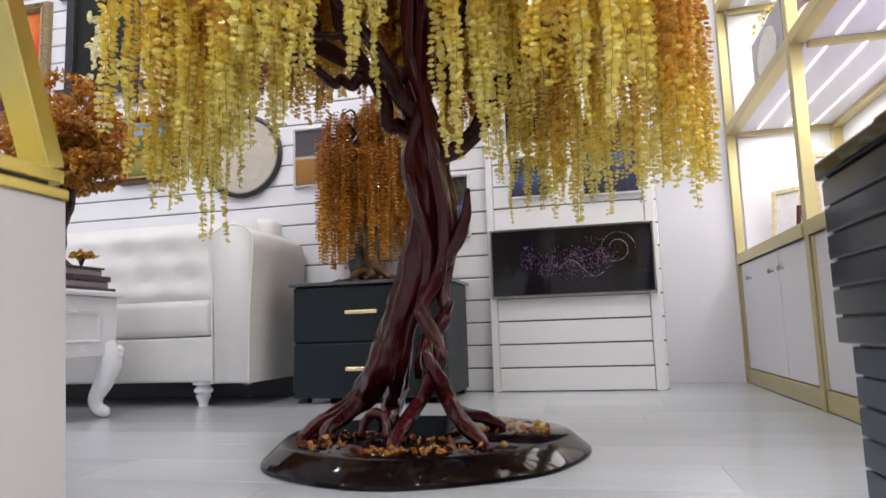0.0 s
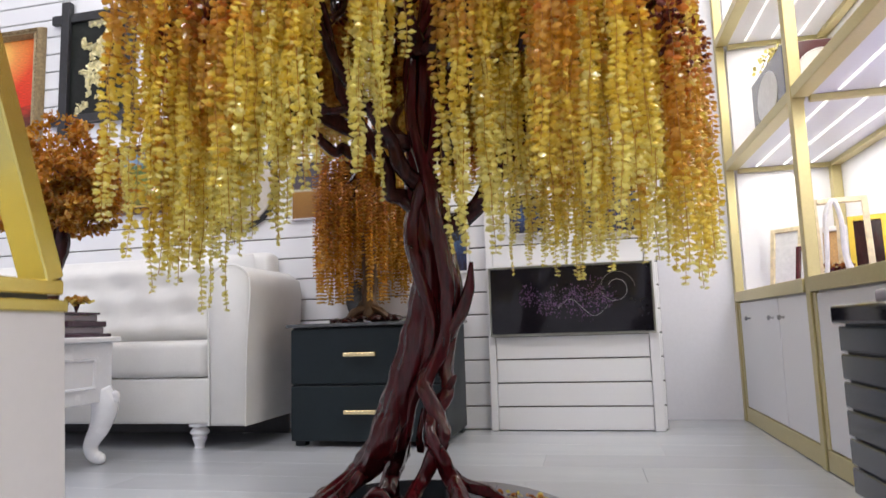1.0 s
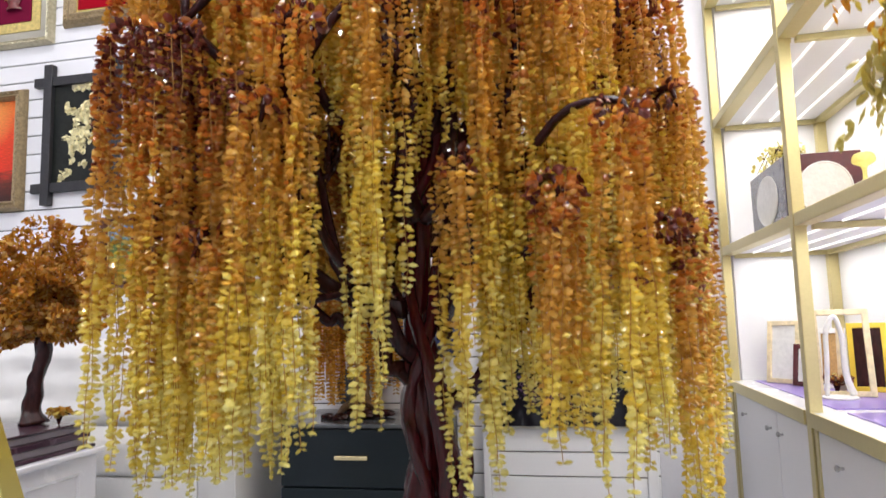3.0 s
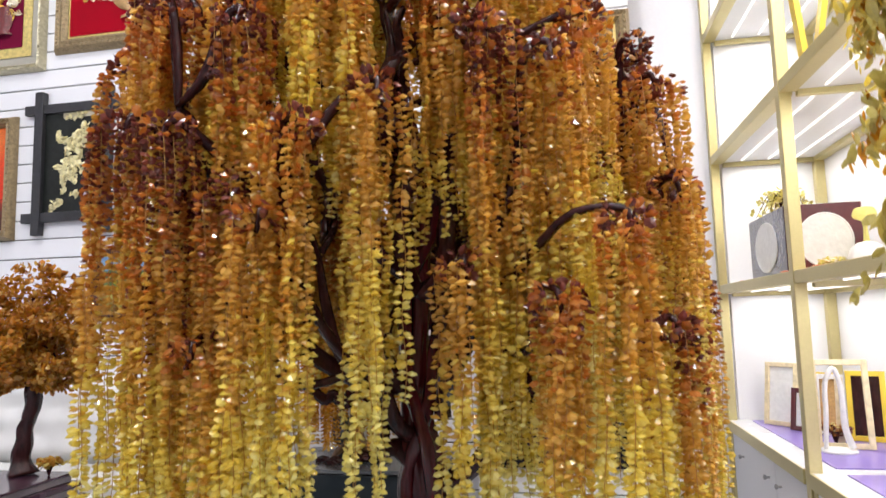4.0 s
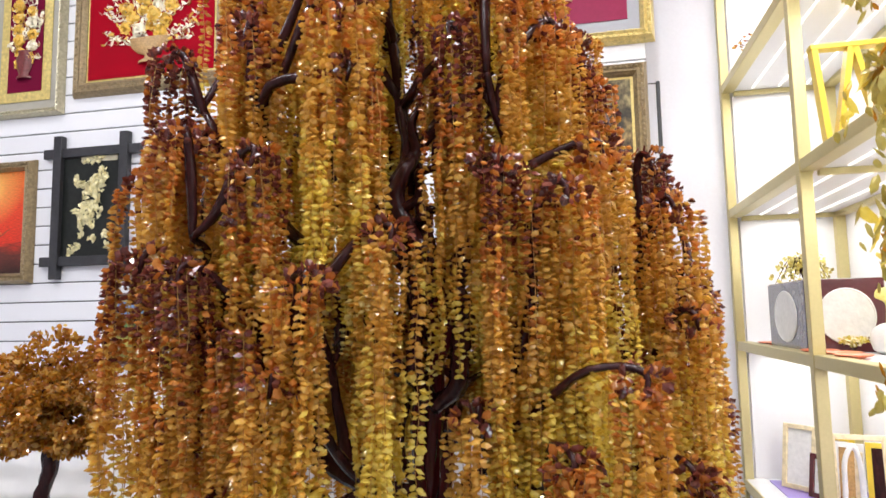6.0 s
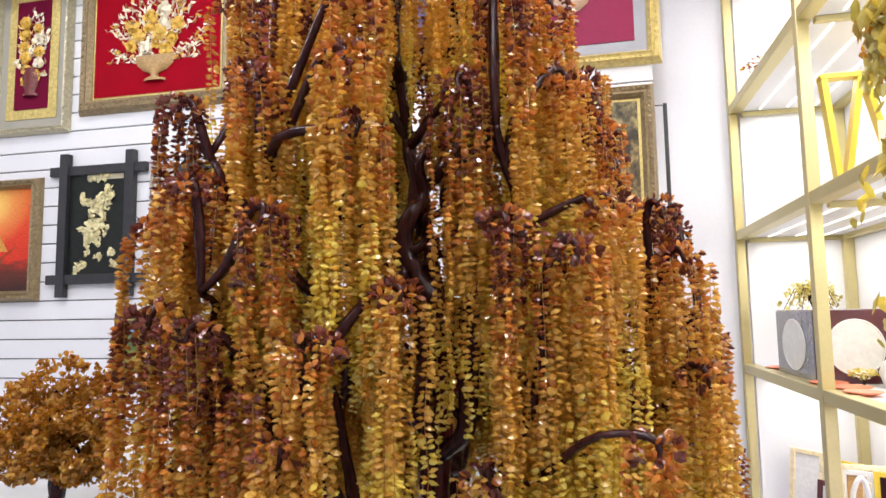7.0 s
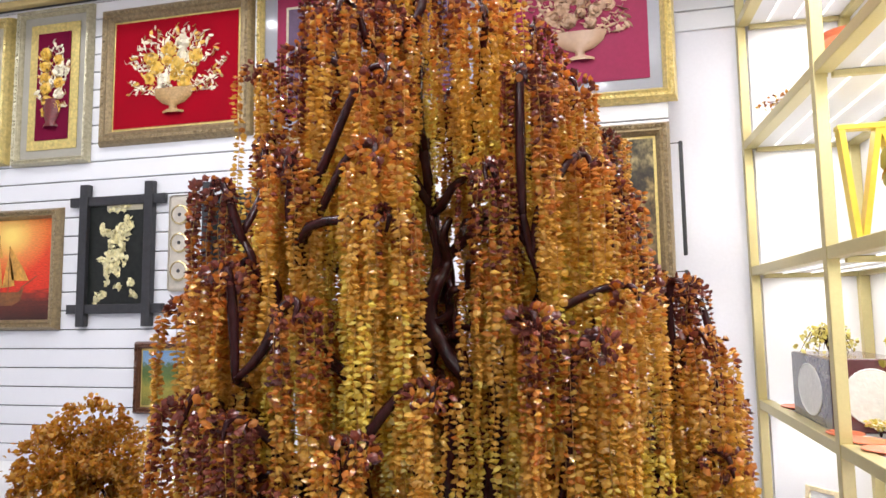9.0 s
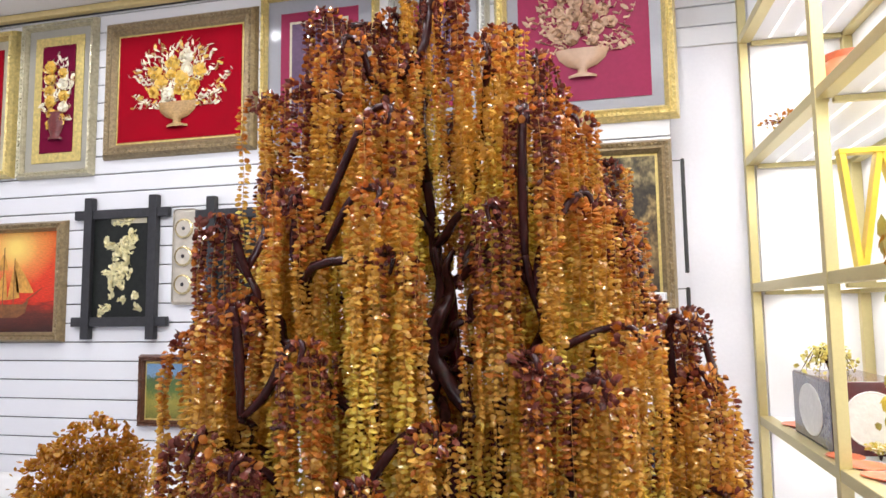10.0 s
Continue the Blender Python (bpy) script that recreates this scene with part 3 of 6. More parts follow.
small_blue, _ = picture("small blue flower print in a thin white frame", -0.05, 0.13, 0.812, 1.00, WHITE, BLUE_PRINT, 0.012, 0.018, y=PANEL_Y - 0.001)
dark_print, _ = picture("small black print in a thin black frame", -0.05, 0.148, 1.07, 1.30, BLACK_WOOD, BLACK_PAINT, 0.010, 0.018, y=PANEL_Y - 0.001)
dusk, _ = picture("small two-part amber print in a thin frame", -1.066, -0.87, 0.953, 1.235, WHITE, DUSK, 0.010, 0.018)
behind, _ = picture("blue violet print in a white frame beside the panel", -0.52, -0.225, 0.668, 0.95, WHITE, BLUE_PRINT, 0.012, 0.018)


def corner_frame(label, x0, x1, z0, z1, canvas):
    """A black frame whose four bars cross and stick out past the corners."""
    ob = thing("framed_picture", label, "picture", ((x0 + x1) / 2, WALL_Y - 0.002, z0), "framed pictures on the wall")
    w, e, y = 0.048, 0.045, WALL_Y - 0.003
    for x in (x0 + 0.02, x1 - 0.02 - w):
        part("upright_bar", boxed(x, x + w, y - 0.036, y, z0 - e, z1 + e, bev=0.003), BLACK_WOOD, ob)
    for z in (z0 + 0.02, z1 - 0.02 - w):
        part("cross_bar", boxed(x0 - e, x1 + e, y - 0.028, y - 0.002, z, z + w, bev=0.003), BLACK_WOOD, ob)
    part("canvas", boxed(x0 + w, x1 - w, y - 0.012, y - 0.006, z0 + w, z1 - w), canvas, ob)
    return ob, y - 0.012


HORSE = material("ivory_gold_relief", (0.62, 0.56, 0.32), 0.4, var=0.4, scale=40, per_island=0.6)
horse, hy = corner_frame("black framed picture with an ivory gold relief", -2.37, -1.90, 1.515, 2.155, BLACK_PAINT)
hr = np.random.default_rng(8)


HX, HZ = -2.135, 1.83
c, d, s = [], [], []
for ox, oz, rx, rz, n in ((0.0, 0.05, 0.05, 0.09, 90), (0.035, 0.11, 0.04, 0.055, 50), (-0.025, -0.03, 0.045, 0.06, 60), (-0.06, 0.12, 0.035, 0.022, 26), (-0.085, 0.145, 0.015, 0.02, 10), (0.065, 0.155, 0.025, 0.05, 30), (-0.055, -0.09, 0.016, 0.06, 22), (0.01, -0.07, 0.014, 0.05, 18), (0.045, 0.0, 0.015, 0.06, 22), (-0.08, -0.02, 0.03, 0.012, 14), (0.0, 0.235, 0.06, 0.014, 20), (0.05, 0.26, 0.03, 0.018, 14), (-0.085, -0.20, 0.035, 0.018, 16), (-0.11, -0.235, 0.014, 0.03, 14), (0.02, -0.16, 0.03, 0.010, 10), (0.09, -0.13, 0.014, 0.03, 9), (0.11, -0.20, 0.02, 0.02, 8)):
    for _ in range(n):
        t, q = hr.uniform(0, 2 * math.pi), math.sqrt(hr.uniform(0, 1))
        c.append((HX + ox + rx * q * math.cos(t), hy - 0.002 - 0.006 * (1 - q), HZ + oz + rz * q * math.sin(t)))
        d.append((rx * hr.normal(), -0.1 * rx, rz * hr.normal()))
        s.append(hr.uniform(0.009, 0.017))
tagged(hang("relief", chips_mesh("relief", c, d, s, [0] * len(c), hr, flat=0.5), [HORSE], horse, "ivory and gold amber relief"), kind="stuff")
part("corner_patch", boxed(-2.20, -1.99, hy - 0.0025, hy - 0.001, 2.06, 2.105), CREAM_MOUNT, horse)
other, oy = corner_frame("black framed picture half hidden by the amber tree", -1.66, -1.20, 1.50, 2.13, BLACK_PAINT)
# three-dial weather panel
dial = thing("weather_station", "pale wooden weather panel with three round dials", "wall instrument", (-1.77, WALL_Y, 1.73))
DIAL_WOOD = material("pale_grey_wood", (0.50, 0.45, 0.38), 0.4, var=0.15, scale=20)
part("board", boxed(-1.835, -1.70, WALL_Y - 0.022, WALL_Y - 0.002, 1.64, 2.12, bev=0.02, seg=4), DIAL_WOOD, dial)
for z in (1.74, 1.88, 2.02):
    ring = part("dial", lathe(((0.05, 0.0), (0.05, -0.008), (0.042, -0.012), (0.042, -0.006)), (-1.768, WALL_Y - 0.0225, z), 28, "y"), BRASS, dial, "brass rimmed dial")
    part("face", lathe(((0.041, 0), (0.04, -0.002)), (-1.768, WALL_Y - 0.030, z), 28, "y"), DIAL_WOOD, ring)
    part("hub", lathe(((0.010, 0), (0.008, -0.003)), (-1.768, WALL_Y - 0.0325, z), 16, "y"), BLACK_WOOD, ring)
# round plaque with a dark rim
plaque = thing("round_plaque", "round pale plaque with a dark rim on the wall", "wall plaque", (-1.33, WALL_Y, 0.925))
part("rim", lathe(((0.205, 0), (0.205, -0.02), (0.193, -0.026), (0.186, -0.012)), (-1.33, WALL_Y - 0.003, 1.13), 40, "y"), BLACK_WOOD, plaque)
part("face", lathe(((0.184, 0), (0.178, -0.004)), (-1.33, WALL_Y - 0.0155, 1.13), 40, "y"), DIAL_WOOD, plaque)
# black bars on the slat wall's edge
for z0, z1 in ((1.74, 2.225), (1.40, 1.68)):
    bar = thing("wall_bar", "slim black metal bar fixed to the wall's edge", "bar", (0.60, WALL_Y, z0), "black bars")
    part("rod", boxed(0.592, 0.608, WALL_Y - 0.012, WALL_Y + 0.004, z0, z1, bev=0.004), BLACK_WOOD, bar)
    part("bracket", boxed(0.559, 0.596, WALL_Y + 0.0005, WALL_Y + 0.0035, z1 - 0.008, z1 - 0.004), BLACK_WOOD, bar)

# dark glass picture on the panel
TX0, TX1, TZ0, TZ1 = -0.140, 0.535, 0.388, 0.682
tvp = thing("glass_picture", "long black glass picture with purple flowers in a silver frame", "picture", (0.2, PANEL_Y, TZ0))
part("frame", moulding(TX0, TX1, TZ0, TZ1, 0.012, 0.028, PANEL_Y - 0.001), SILVER_FRAME, tvp)
part("glass", boxed(TX0 + 0.011, TX1 - 0.011, PANEL_Y - 0.024, PANEL_Y - 0.004, TZ0 + 0.011, TZ1 - 0.011), BLACK_GLASS, tvp)
VIOLET = material("violet_print", (0.10, 0.05, 0.115), 0.2, var=0.4, scale=60, per_island=0.6)
PALE_LINE = material("pale_silver_line", (0.42, 0.40, 0.42), 0.3, var=0.2)
trng = np.random.default_rng(21)
cc, dd, ss = [], [], []
for fx, fz, fr in ((0.03, 0.54, 0.035), (0.16, 0.51, 0.05), (0.25, 0.475, 0.045), (0.29, 0.55, 0.05), (0.10, 0.50, 0.035), (0.34, 0.52, 0.035), (0.21, 0.535, 0.03)):
    for i in range(120):
        t, q = trng.uniform(0, 2 * math.pi), 1.45 * trng.uniform(0.1, 1)
        cc.append((fx + fr * q * math.cos(t), PANEL_Y - 0.0246, fz + 0.018 + fr * q * math.sin(t)))
        dd.append((math.cos(t), 0, math.sin(t)))
        ss.append(0.0036)
me = chips_mesh("flowers", cc, dd, ss, [0] * len(cc), trng, flat=0.1)
hang("flower_relief", me, [VIOLET], tvp, "scattered violet flowers")
cc, dd, ss = [], [], []
for i in range(150):
    t = i / 150
    r = 0.075 * (1 - 0.6 * t)
    cc.append((0.385 + r * math.cos(9 * t), PANEL_Y - 0.0248, 0.575 + r * math.sin(9 * t)))
    dd.append((1, 0, 0.2))
    ss.append(0.0016)
for i in range(90):
    t = i / 90
    cc.append((0.15 + 0.20 * t, PANEL_Y - 0.0248, 0.50 + 0.035 * math.sin(6.5 * t)))
    dd.append((1, 0, 0.2))
    ss.append(0.0016)
hang("swirl", chips_mesh("swirl", cc, dd, ss, [0] * len(cc), trng, flat=0.3), [PALE_LINE], tvp, "pale dotted swirl")

# ---- lit shelf unit along the east wall ----
SHELVES = (1.105, 1.680, 2.245, 2.815)
POST_Y = (3.138, 2.165, 1.192, 0.219, -0.754)
unit = thing("shelf_unit", "tall gold-framed shelf unit with white back and lit shelves", "shelf unit", (SHELF_X, 1.6, 0))
XB = SHELF_BACK - 0.004
part("back_panel", boxed(XB - 0.012, XB, -0.9, ALCOVE_Y - 0.004, 0.0, 3.30), WHITE, unit)
part("end_panel", boxed(SHELF_X + 0.05, XB - 0.013, ALCOVE_Y - 0.014, ALCOVE_Y - 0.003, 0.0, 3.30), WHITE, unit)
for y in POST_Y:
    part("post", boxed(SHELF_X, SHELF_X + 0.036, y - 0.018, y + 0.018, 0.0, 3.30, bev=0.002, seg=1), GOLD_TRIM, unit)
    part("rear_post", boxed(XB - 0.052, XB - 0.0125, y - 0.0245, y + 0.0245, 0.56, 3.30, bev=0.002, seg=1), GOLD_TRIM, unit)
for z in SHELVES:
    part("shelf", boxed(SHELF_X + 0.052, XB - 0.054, -0.88, ALCOVE_Y - 0.016, z - 0.012, z + 0.012), WHITE, unit)
    for ya, yb in zip(POST_Y[1:], POST_Y):
        rail = part("front_rail", boxed(SHELF_X + 0.002, SHELF_X + 0.0515, ya + 0.0185, yb - 0.0185, z - 0.019, z + 0.019, bev=0.002, seg=1), GOLD_TRIM, unit)
        part("rear_rail", boxed(XB - 0.0535, XB - 0.013, ya + 0.0255, yb - 0.0255, z - 0.03, z + 0.016, bev=0.002, seg=1), GOLD_TRIM, unit)
        part("cross_rail", boxed(SHELF_X + 0.052, XB - 0.054, yb - 0.0245, yb - 0.004, z - 0.032, z - 0.0125, bev=0.002, seg=1), GOLD_TRIM, unit)
        for k in range(3):
            x = SHELF_X + 0.12 + 0.11 * k
            part("led_strip", boxed(x, x + 0.006, ya + 0.03, yb - 0.05, z - 0.017, z - 0.0125), LED, unit)
for z in SHELVES:
    for ya, yb in zip(POST_Y[1:4], POST_Y):
        area_lamp("shelf_lamp", (SHELF_X + 0.235, (ya + yb) / 2, z - 0.03), (SHELF_X + 0.235, (ya + yb) / 2, 0), 0.26, 0.9, 3.9, (1.0, 0.97, 0.92))
# base cupboards under the worktop
worktop = tagged(part("worktop", boxed(SHELF_X + 0.004, XB - 0.014, -0.88, ALCOVE_Y - 0.016, 0.510, 0.545, bev=0.003), TABLE_WHITE, None), "pale shelf worktop with a gold front edge above the cupboards", "worktop")
for ya, yb in zip(POST_Y[1:], POST_Y):
    tagged(part("edge_strip", boxed(SHELF_X - 0.004, SHELF_X + 0.003, ya + 0.026, yb - 0.026, 0.505, 0.548, bev=0.001, seg=1), GOLD_TRIM, worktop))
    tagged(part("cloth", boxed(SHELF_X + 0.09, XB - 0.07, ya + 0.04, yb - 0.04, 0.5455, 0.549), PURPLE_MAT, worktop, "glossy violet sheet on the worktop"))
    cab = thing("cupboard", "low white cupboard with two doors and a gold plinth", "cupboard", (SHELF_X, (ya + yb) / 2, 0), "cupboards under the shelves")
    part("body", boxed(SHELF_X + 0.022, XB - 0.014, ya + 0.027, yb - 0.027, 0.04, 0.508), PEDESTAL, cab)
    part("plinth", boxed(SHELF_X + 0.004, SHELF_X + 0.045, ya + 0.0265, yb - 0.0265, 0.002, 0.062, bev=0.002, seg=1), GOLD_TRIM, cab)
    part("edge", boxed(SHELF_X + 0.004, SHELF_X + 0.024, yb - 0.052, yb - 0.0265, 0.063, 0.502, bev=0.002, seg=1), GOLD_TRIM, cab)
    mid = yb - 0.63
    for y0, y1, ky in ((mid + 0.003, yb - 0.055, (yb - 0.22, yb - 0.56)), (ya + 0.03, mid - 0.003, (mid - 0.06,))):
        door = part("door", boxed(SHELF_X + 0.006, SHELF_X + 0.0215, y0, y1, 0.066, 0.500, bev=0.003), WHITE, cab)
        for k in ky:
            part("knob", lathe(((0.004, 0.0), (0.0035, -0.010), (0.008, -0.013), (0.009, -0.019), (0.005, -0.022)), (SHELF_X + 0.0065, k, 0.434), 14, "x"), STEEL, door, "small steel knob")

# ---- things on the shelves ----
ORANGE_PLATE = material("coral_orange_glaze", (0.80, 0.22, 0.10), 0.3, var=0.2, coat=0.4)
DARK_BOX = material("grey_gloss_box", (0.13, 0.13, 0.16), 0.2, var=0.15, coat=0.4)
WINE_BOX = material("dark_wine_gloss_box", (0.10, 0.02, 0.025), 0.2, var=0.2, coat=0.4)
SATIN = material("white_satin_lining", (0.80, 0.79, 0.77), 0.5, var=0.08, scale=30, bump=0.004)
YELLOW_FRAME = material("yellow_gold_paint", (0.80, 0.58, 0.06), 0.35, metal=0.2, var=0.1)
CREAM_FRAME = material("cream_amber_frame", (0.78, 0.66, 0.42), 0.35, var=0.2, scale=30)
srng = np.random.default_rng(31)
# gift box with oval windows, on the first shelf
Z1 = SHELVES[0] + 0.012
gift = thing("display_box", "dark gloss display box with oval windows and white lining", "box", (1.08, 2.25, Z1))
bx0, bx1, by0, by1, bz1 = 0.958, 1.19, 2.37, 2.79, Z1 + 0.235
part("body", boxed(bx0, bx1, by0, by1, Z1, bz1, bev=0.004), WINE_BOX, gift)
part("end_face", boxed(bx0 - 0.004, bx0 - 0.0005, by0 + 0.004, by1 - 0.004, Z1 + 0.004, bz1 - 0.004, bev=0.0015, seg=1), DARK_BOX, gift)
for centre, turn, rx, rz in (((bx0 - 0.0045, 2.58, Z1 + 0.115), -90, 0.13, 0.09), ((1.075, by0 - 0.0005, Z1 + 0.115), 0, 0.085, 0.09)):
    bm = lathe(((1.0, 0.0), (1.0, -0.002), (0.96, -0.0035), (0.93, -0.0015)), (0, 0, 0), 32, "y")
    bm.transform(Matrix.Translation(centre) @ pose(0, 0, 0, 0, 0, turn) @ Matrix.Diagonal((rx, 1, rz, 1)))
    part("window", bm, SATIN, gift, "oval window with white satin lining")


def sprig(name, label, cx, cy, cz, r, n, mats, rng, trailing=0.0, category="amber sprig"):
    """A small bush of amber chips on bent wire stems, resting at cz."""
    ob = thing(name, label, category, (cx, cy, cz), "amber sprigs")
    bm = bmesh.new()
    c, d, s, k = [], [], [], []
    for i in range(14):
        a = 2 * math.pi * i / 14 + rng.uniform(-0.2, 0.2)
        q = r * rng.uniform(0.5, 1.0)
        tip = (cx + q * math.cos(a), cy + q * math.sin(a), cz + r * rng.uniform(0.5, 1.1) - trailing * q)
        tube(((cx, cy, cz + 0.001, 0.003), (cx + 0.4 * q * math.cos(a), cy + 0.4 * q * math.sin(a), cz + r * 0.9, 0.002), (*tip, 0.001)), 8, 5, bm=bm)
        for _ in range(n // 14):
            u = rng.uniform(0.25, 1.05)
            c.append((cx + u * q * math.cos(a) + rng.normal() * 0.1 * r, cy + u * q * math.sin(a) + rng.normal() * 0.1 * r, max(cz + 0.006, cz + r * (0.3 + 0.75 * math.sin(min(u, 1) * 2.2)) - trailing * q * u * u + rng.normal() * 0.08 * r)))
            d.append(rng.normal(size=3))
            s.append(rng.uniform(0.006, 0.010))
            k.append(int(rng.integers(0, len(mats))))
    part("stems", bm, BRANCH, ob)
    hang("leaves", chips_mesh("leaves", c, d, s, k, rng), mats, ob)
    return ob


sprig("amber_sprig", "yellow amber sprig resting on the display box", 1.05, 2.66, bz1, 0.105, 330, [PALE, OLIVE, PALE], srng, trailing=0.9)
sprig("amber_sprig", "brown amber sprig in a bunch on the upper shelf", 1.04, 2.88, SHELVES[2] + 0.012, 0.11, 170, [CHERRY, COGNAC, HONEY], srng)
for px, py, pr in ((0.968, 2.305, 0.055), (0.985, 2.185, 0.06), (0.975, 2.06, 0.05), (0.99, 2.89, 0.06)):
    pl = thing("saucer", "small coral orange glazed saucer", "saucer", (px, py, Z1), "coral saucers")
    smooth(part("dish", lathe(((pr * 0.5, 0.0005), (pr * 0.6, 0.005), (pr * 0.85, 0.008), (pr, 0.012), (pr * 0.97, 0.014), (pr * 0.6, 0.009)), (px, py, Z1), 24), ORANGE_PLATE, pl))


def easel_frame(label, x, y, z, w, h, mat, lean=8, inner=SATIN, turn=20, t=0.018):
    """A small standing photo frame, leaning a little back."""
    ob = thing("photo_frame", label, "photo frame", (x, y, z), "small standing frames")
    m = pose(x, y, z, 0, 0, turn) @ pose(0, 0, 0, -lean, 0, 0)
    for nm, b0, mm in (("frame_side", (-w / 2, -w / 2 + t, -0.008, 0.008, 0, h), mat), ("frame_side", (w / 2 - t, w / 2, -0.008, 0.008, 0, h), mat), ("frame_rail", (-w / 2 + t, w / 2 - t, -0.008, 0.008, 0, t), mat), ("frame_rail", (-w / 2 + t, w / 2 - t, -0.008, 0.008, h - t, h), mat), ("print", (-w / 2 + t, w / 2 - t, 0.001, 0.005, t, h - t), inner)):
        if mm is None:
            continue
        bm = boxed(*b0, bev=0.0015 if nm != "print" else 0, seg=1)
        bm.transform(m)
        part(nm, bm, mm, ob)
    bm = boxed(-0.012, 0.012, 0.0, 0.004, 0, h * 0.8)
    bm.transform(pose(x, y, z, 0, 0, turn) @ pose(0, 0.012 + h * 0.28, 0.0, 12, 0, 0))
    part("strut", bm, mat, ob)
    return ob


ZC = 0.5495
easel_frame("cream amber photo frame standing on the worktop", 1.06, 2.95, ZC, 0.14, 0.25, CREAM_FRAME, turn=-50)
easel_frame("dark slim photo frame standing on the worktop", 1.10, 2.82, ZC, 0.10, 0.16, WINE_BOX, turn=-55)
easel_frame("yellow photo frame standing on the worktop", 1.20, 2.95, ZC, 0.12, 0.21, YELLOW_FRAME, turn=-50)
easel_frame("gold frame with amber pieces standing on the worktop", 1.125, 2.49, ZC, 0.17, 0.29, CREAM_FRAME, inner=None, turn=-12)
easel_frame("cream frame with an amber picture on the worktop", 1.25, 2.62, ZC, 0.12, 0.24, YELLOW_FRAME, inner=BRANCH, turn=-20)
easel_frame("small white frame standing on the worktop", 1.17, 2.74, ZC, 0.10, 0.22, SATIN, inner=VASE_TAN, turn=-30)
for ax, ay in ((1.075, 2.44),):
    arch = thing("arch_ornament", "white curved arch ornament standing on the worktop", "ornament", (ax, ay, ZC), "white arches")
    smooth(part("arch", tube(((ax - 0.028, ay, ZC + 0.004, 0.007), (ax - 0.020, ay, ZC + 0.12, 0.008), (ax - 0.015, ay, ZC + 0.22, 0.008), (ax + 0.012, ay, ZC + 0.265, 0.008), (ax + 0.030, ay, ZC + 0.20, 0.008), (ax + 0.034, ay, ZC + 0.08, 0.010), (ax + 0.052, ay, ZC + 0.012, 0.011)), 40, 10), SATIN, arch))
    part("foot", lathe(((0.055, 0.0), (0.055, 0.005), (0.050, 0.008)), (ax + 0.01, ay, ZC + 0.0005), 24), SATIN, arch)
sprig("amber_flower", "dark amber flower piece standing in the gold frame", 1.12, 2.56, ZC, 0.055, 200, [CHERRY, COGNAC, PALE], srng, category="amber flower")
zig = thing("zigzag_stand", "yellow gold zigzag stand on the upper shelf", "stand", (1.10, 2.30, SHELVES[1] + 0.012))
zb, zt = SHELVES[1] + 0.013, SHELVES[1] + 0.40
for x0, x1 in ((1.045, 1.012), (1.052, 1.118), (1.215, 1.130), (1.222, 1.255)):
    bm = bmesh.new()
    vs = [bm.verts.new((x + dx, 2.30 + dy, z)) for x, z in ((x0, zb), (x1, zt)) for dx, dy in ((-0.009, -0.02), (0.009, -0.02), (0.009, 0.02), (-0.009, 0.02))]
    for f in ((3, 2, 1, 0), (4, 5, 6, 7), (0, 1, 5, 4), (1, 2, 6, 5), (2, 3, 7, 6), (3, 0, 4, 7)):
        bm.faces.new([vs[q] for q in f])
    bmesh.ops.recalc_face_normals(bm, faces=bm.faces)
    part("leg", bm, YELLOW_FRAME, zig)
part("top_bar", boxed(1.0, 1.268, 2.28, 2.32, zt + 0.0005, zt + 0.018, bev=0.002, seg=1), YELLOW_FRAME, zig)
easel_frame("cream frame on the upper shelf", 1.18, 2.14, SHELVES[1] + 0.012, 0.16, 0.22, CREAM_FRAME, turn=-25)
sprig("amber_sprig", "dark amber sprig beside the tall frame", 1.22, 2.32, SHELVES[1] + 0.012, 0.09, 200, [CHERRY, COGNAC], srng)
vase = thing("amber_vase", "striped orange amber vase on the top shelf", "vase", (1.10, 2.46, SHELVES[2] + 0.012))
smooth(part("body", lathe(((0.04, 0), (0.09, 0.03), (0.11, 0.09), (0.095, 0.15), (0.06, 0.19), (0.07, 0.21)), (1.10, 2.46, SHELVES[2] + 0.012), 28), ORANGE_PLATE, vase))
part("band", lathe(((0.113, 0.075), (0.114, 0.085), (0.111, 0.10), (0.108, 0.075)), (1.10, 2.46, SHELVES[2] + 0.012), 28), BLACK_WOOD, vase)
shell = thing("shell_ornament", "white shell ornament with amber pieces on the shelf", "ornament", (1.14, 2.27, Z1))
smooth(part("bowl", lathe(((0.025, 0.0), (0.045, 0.012), (0.055, 0.045), (0.045, 0.075), (0.025, 0.09), (0.008, 0.094)), (1.15, 2.26, Z1), 20), SATIN, shell))
part("stem", tube(((1.15, 2.26, Z1 + 0.090, 0.009), (1.15, 2.26, Z1 + 0.15, 0.007), (1.15, 2.26, Z1 + 0.17, 0.032), (1.15, 2.26, Z1 + 0.195, 0.026), (1.15, 2.26, Z1 + 0.20, 0.004)), 18, 12), PALE, shell)
sprig("amber_flower", "pale amber flowers lying before the display box", 1.07, 2.315, Z1, 0.042, 220, [PALE, PETAL_WHITE, LEMON], srng, category="amber flower")

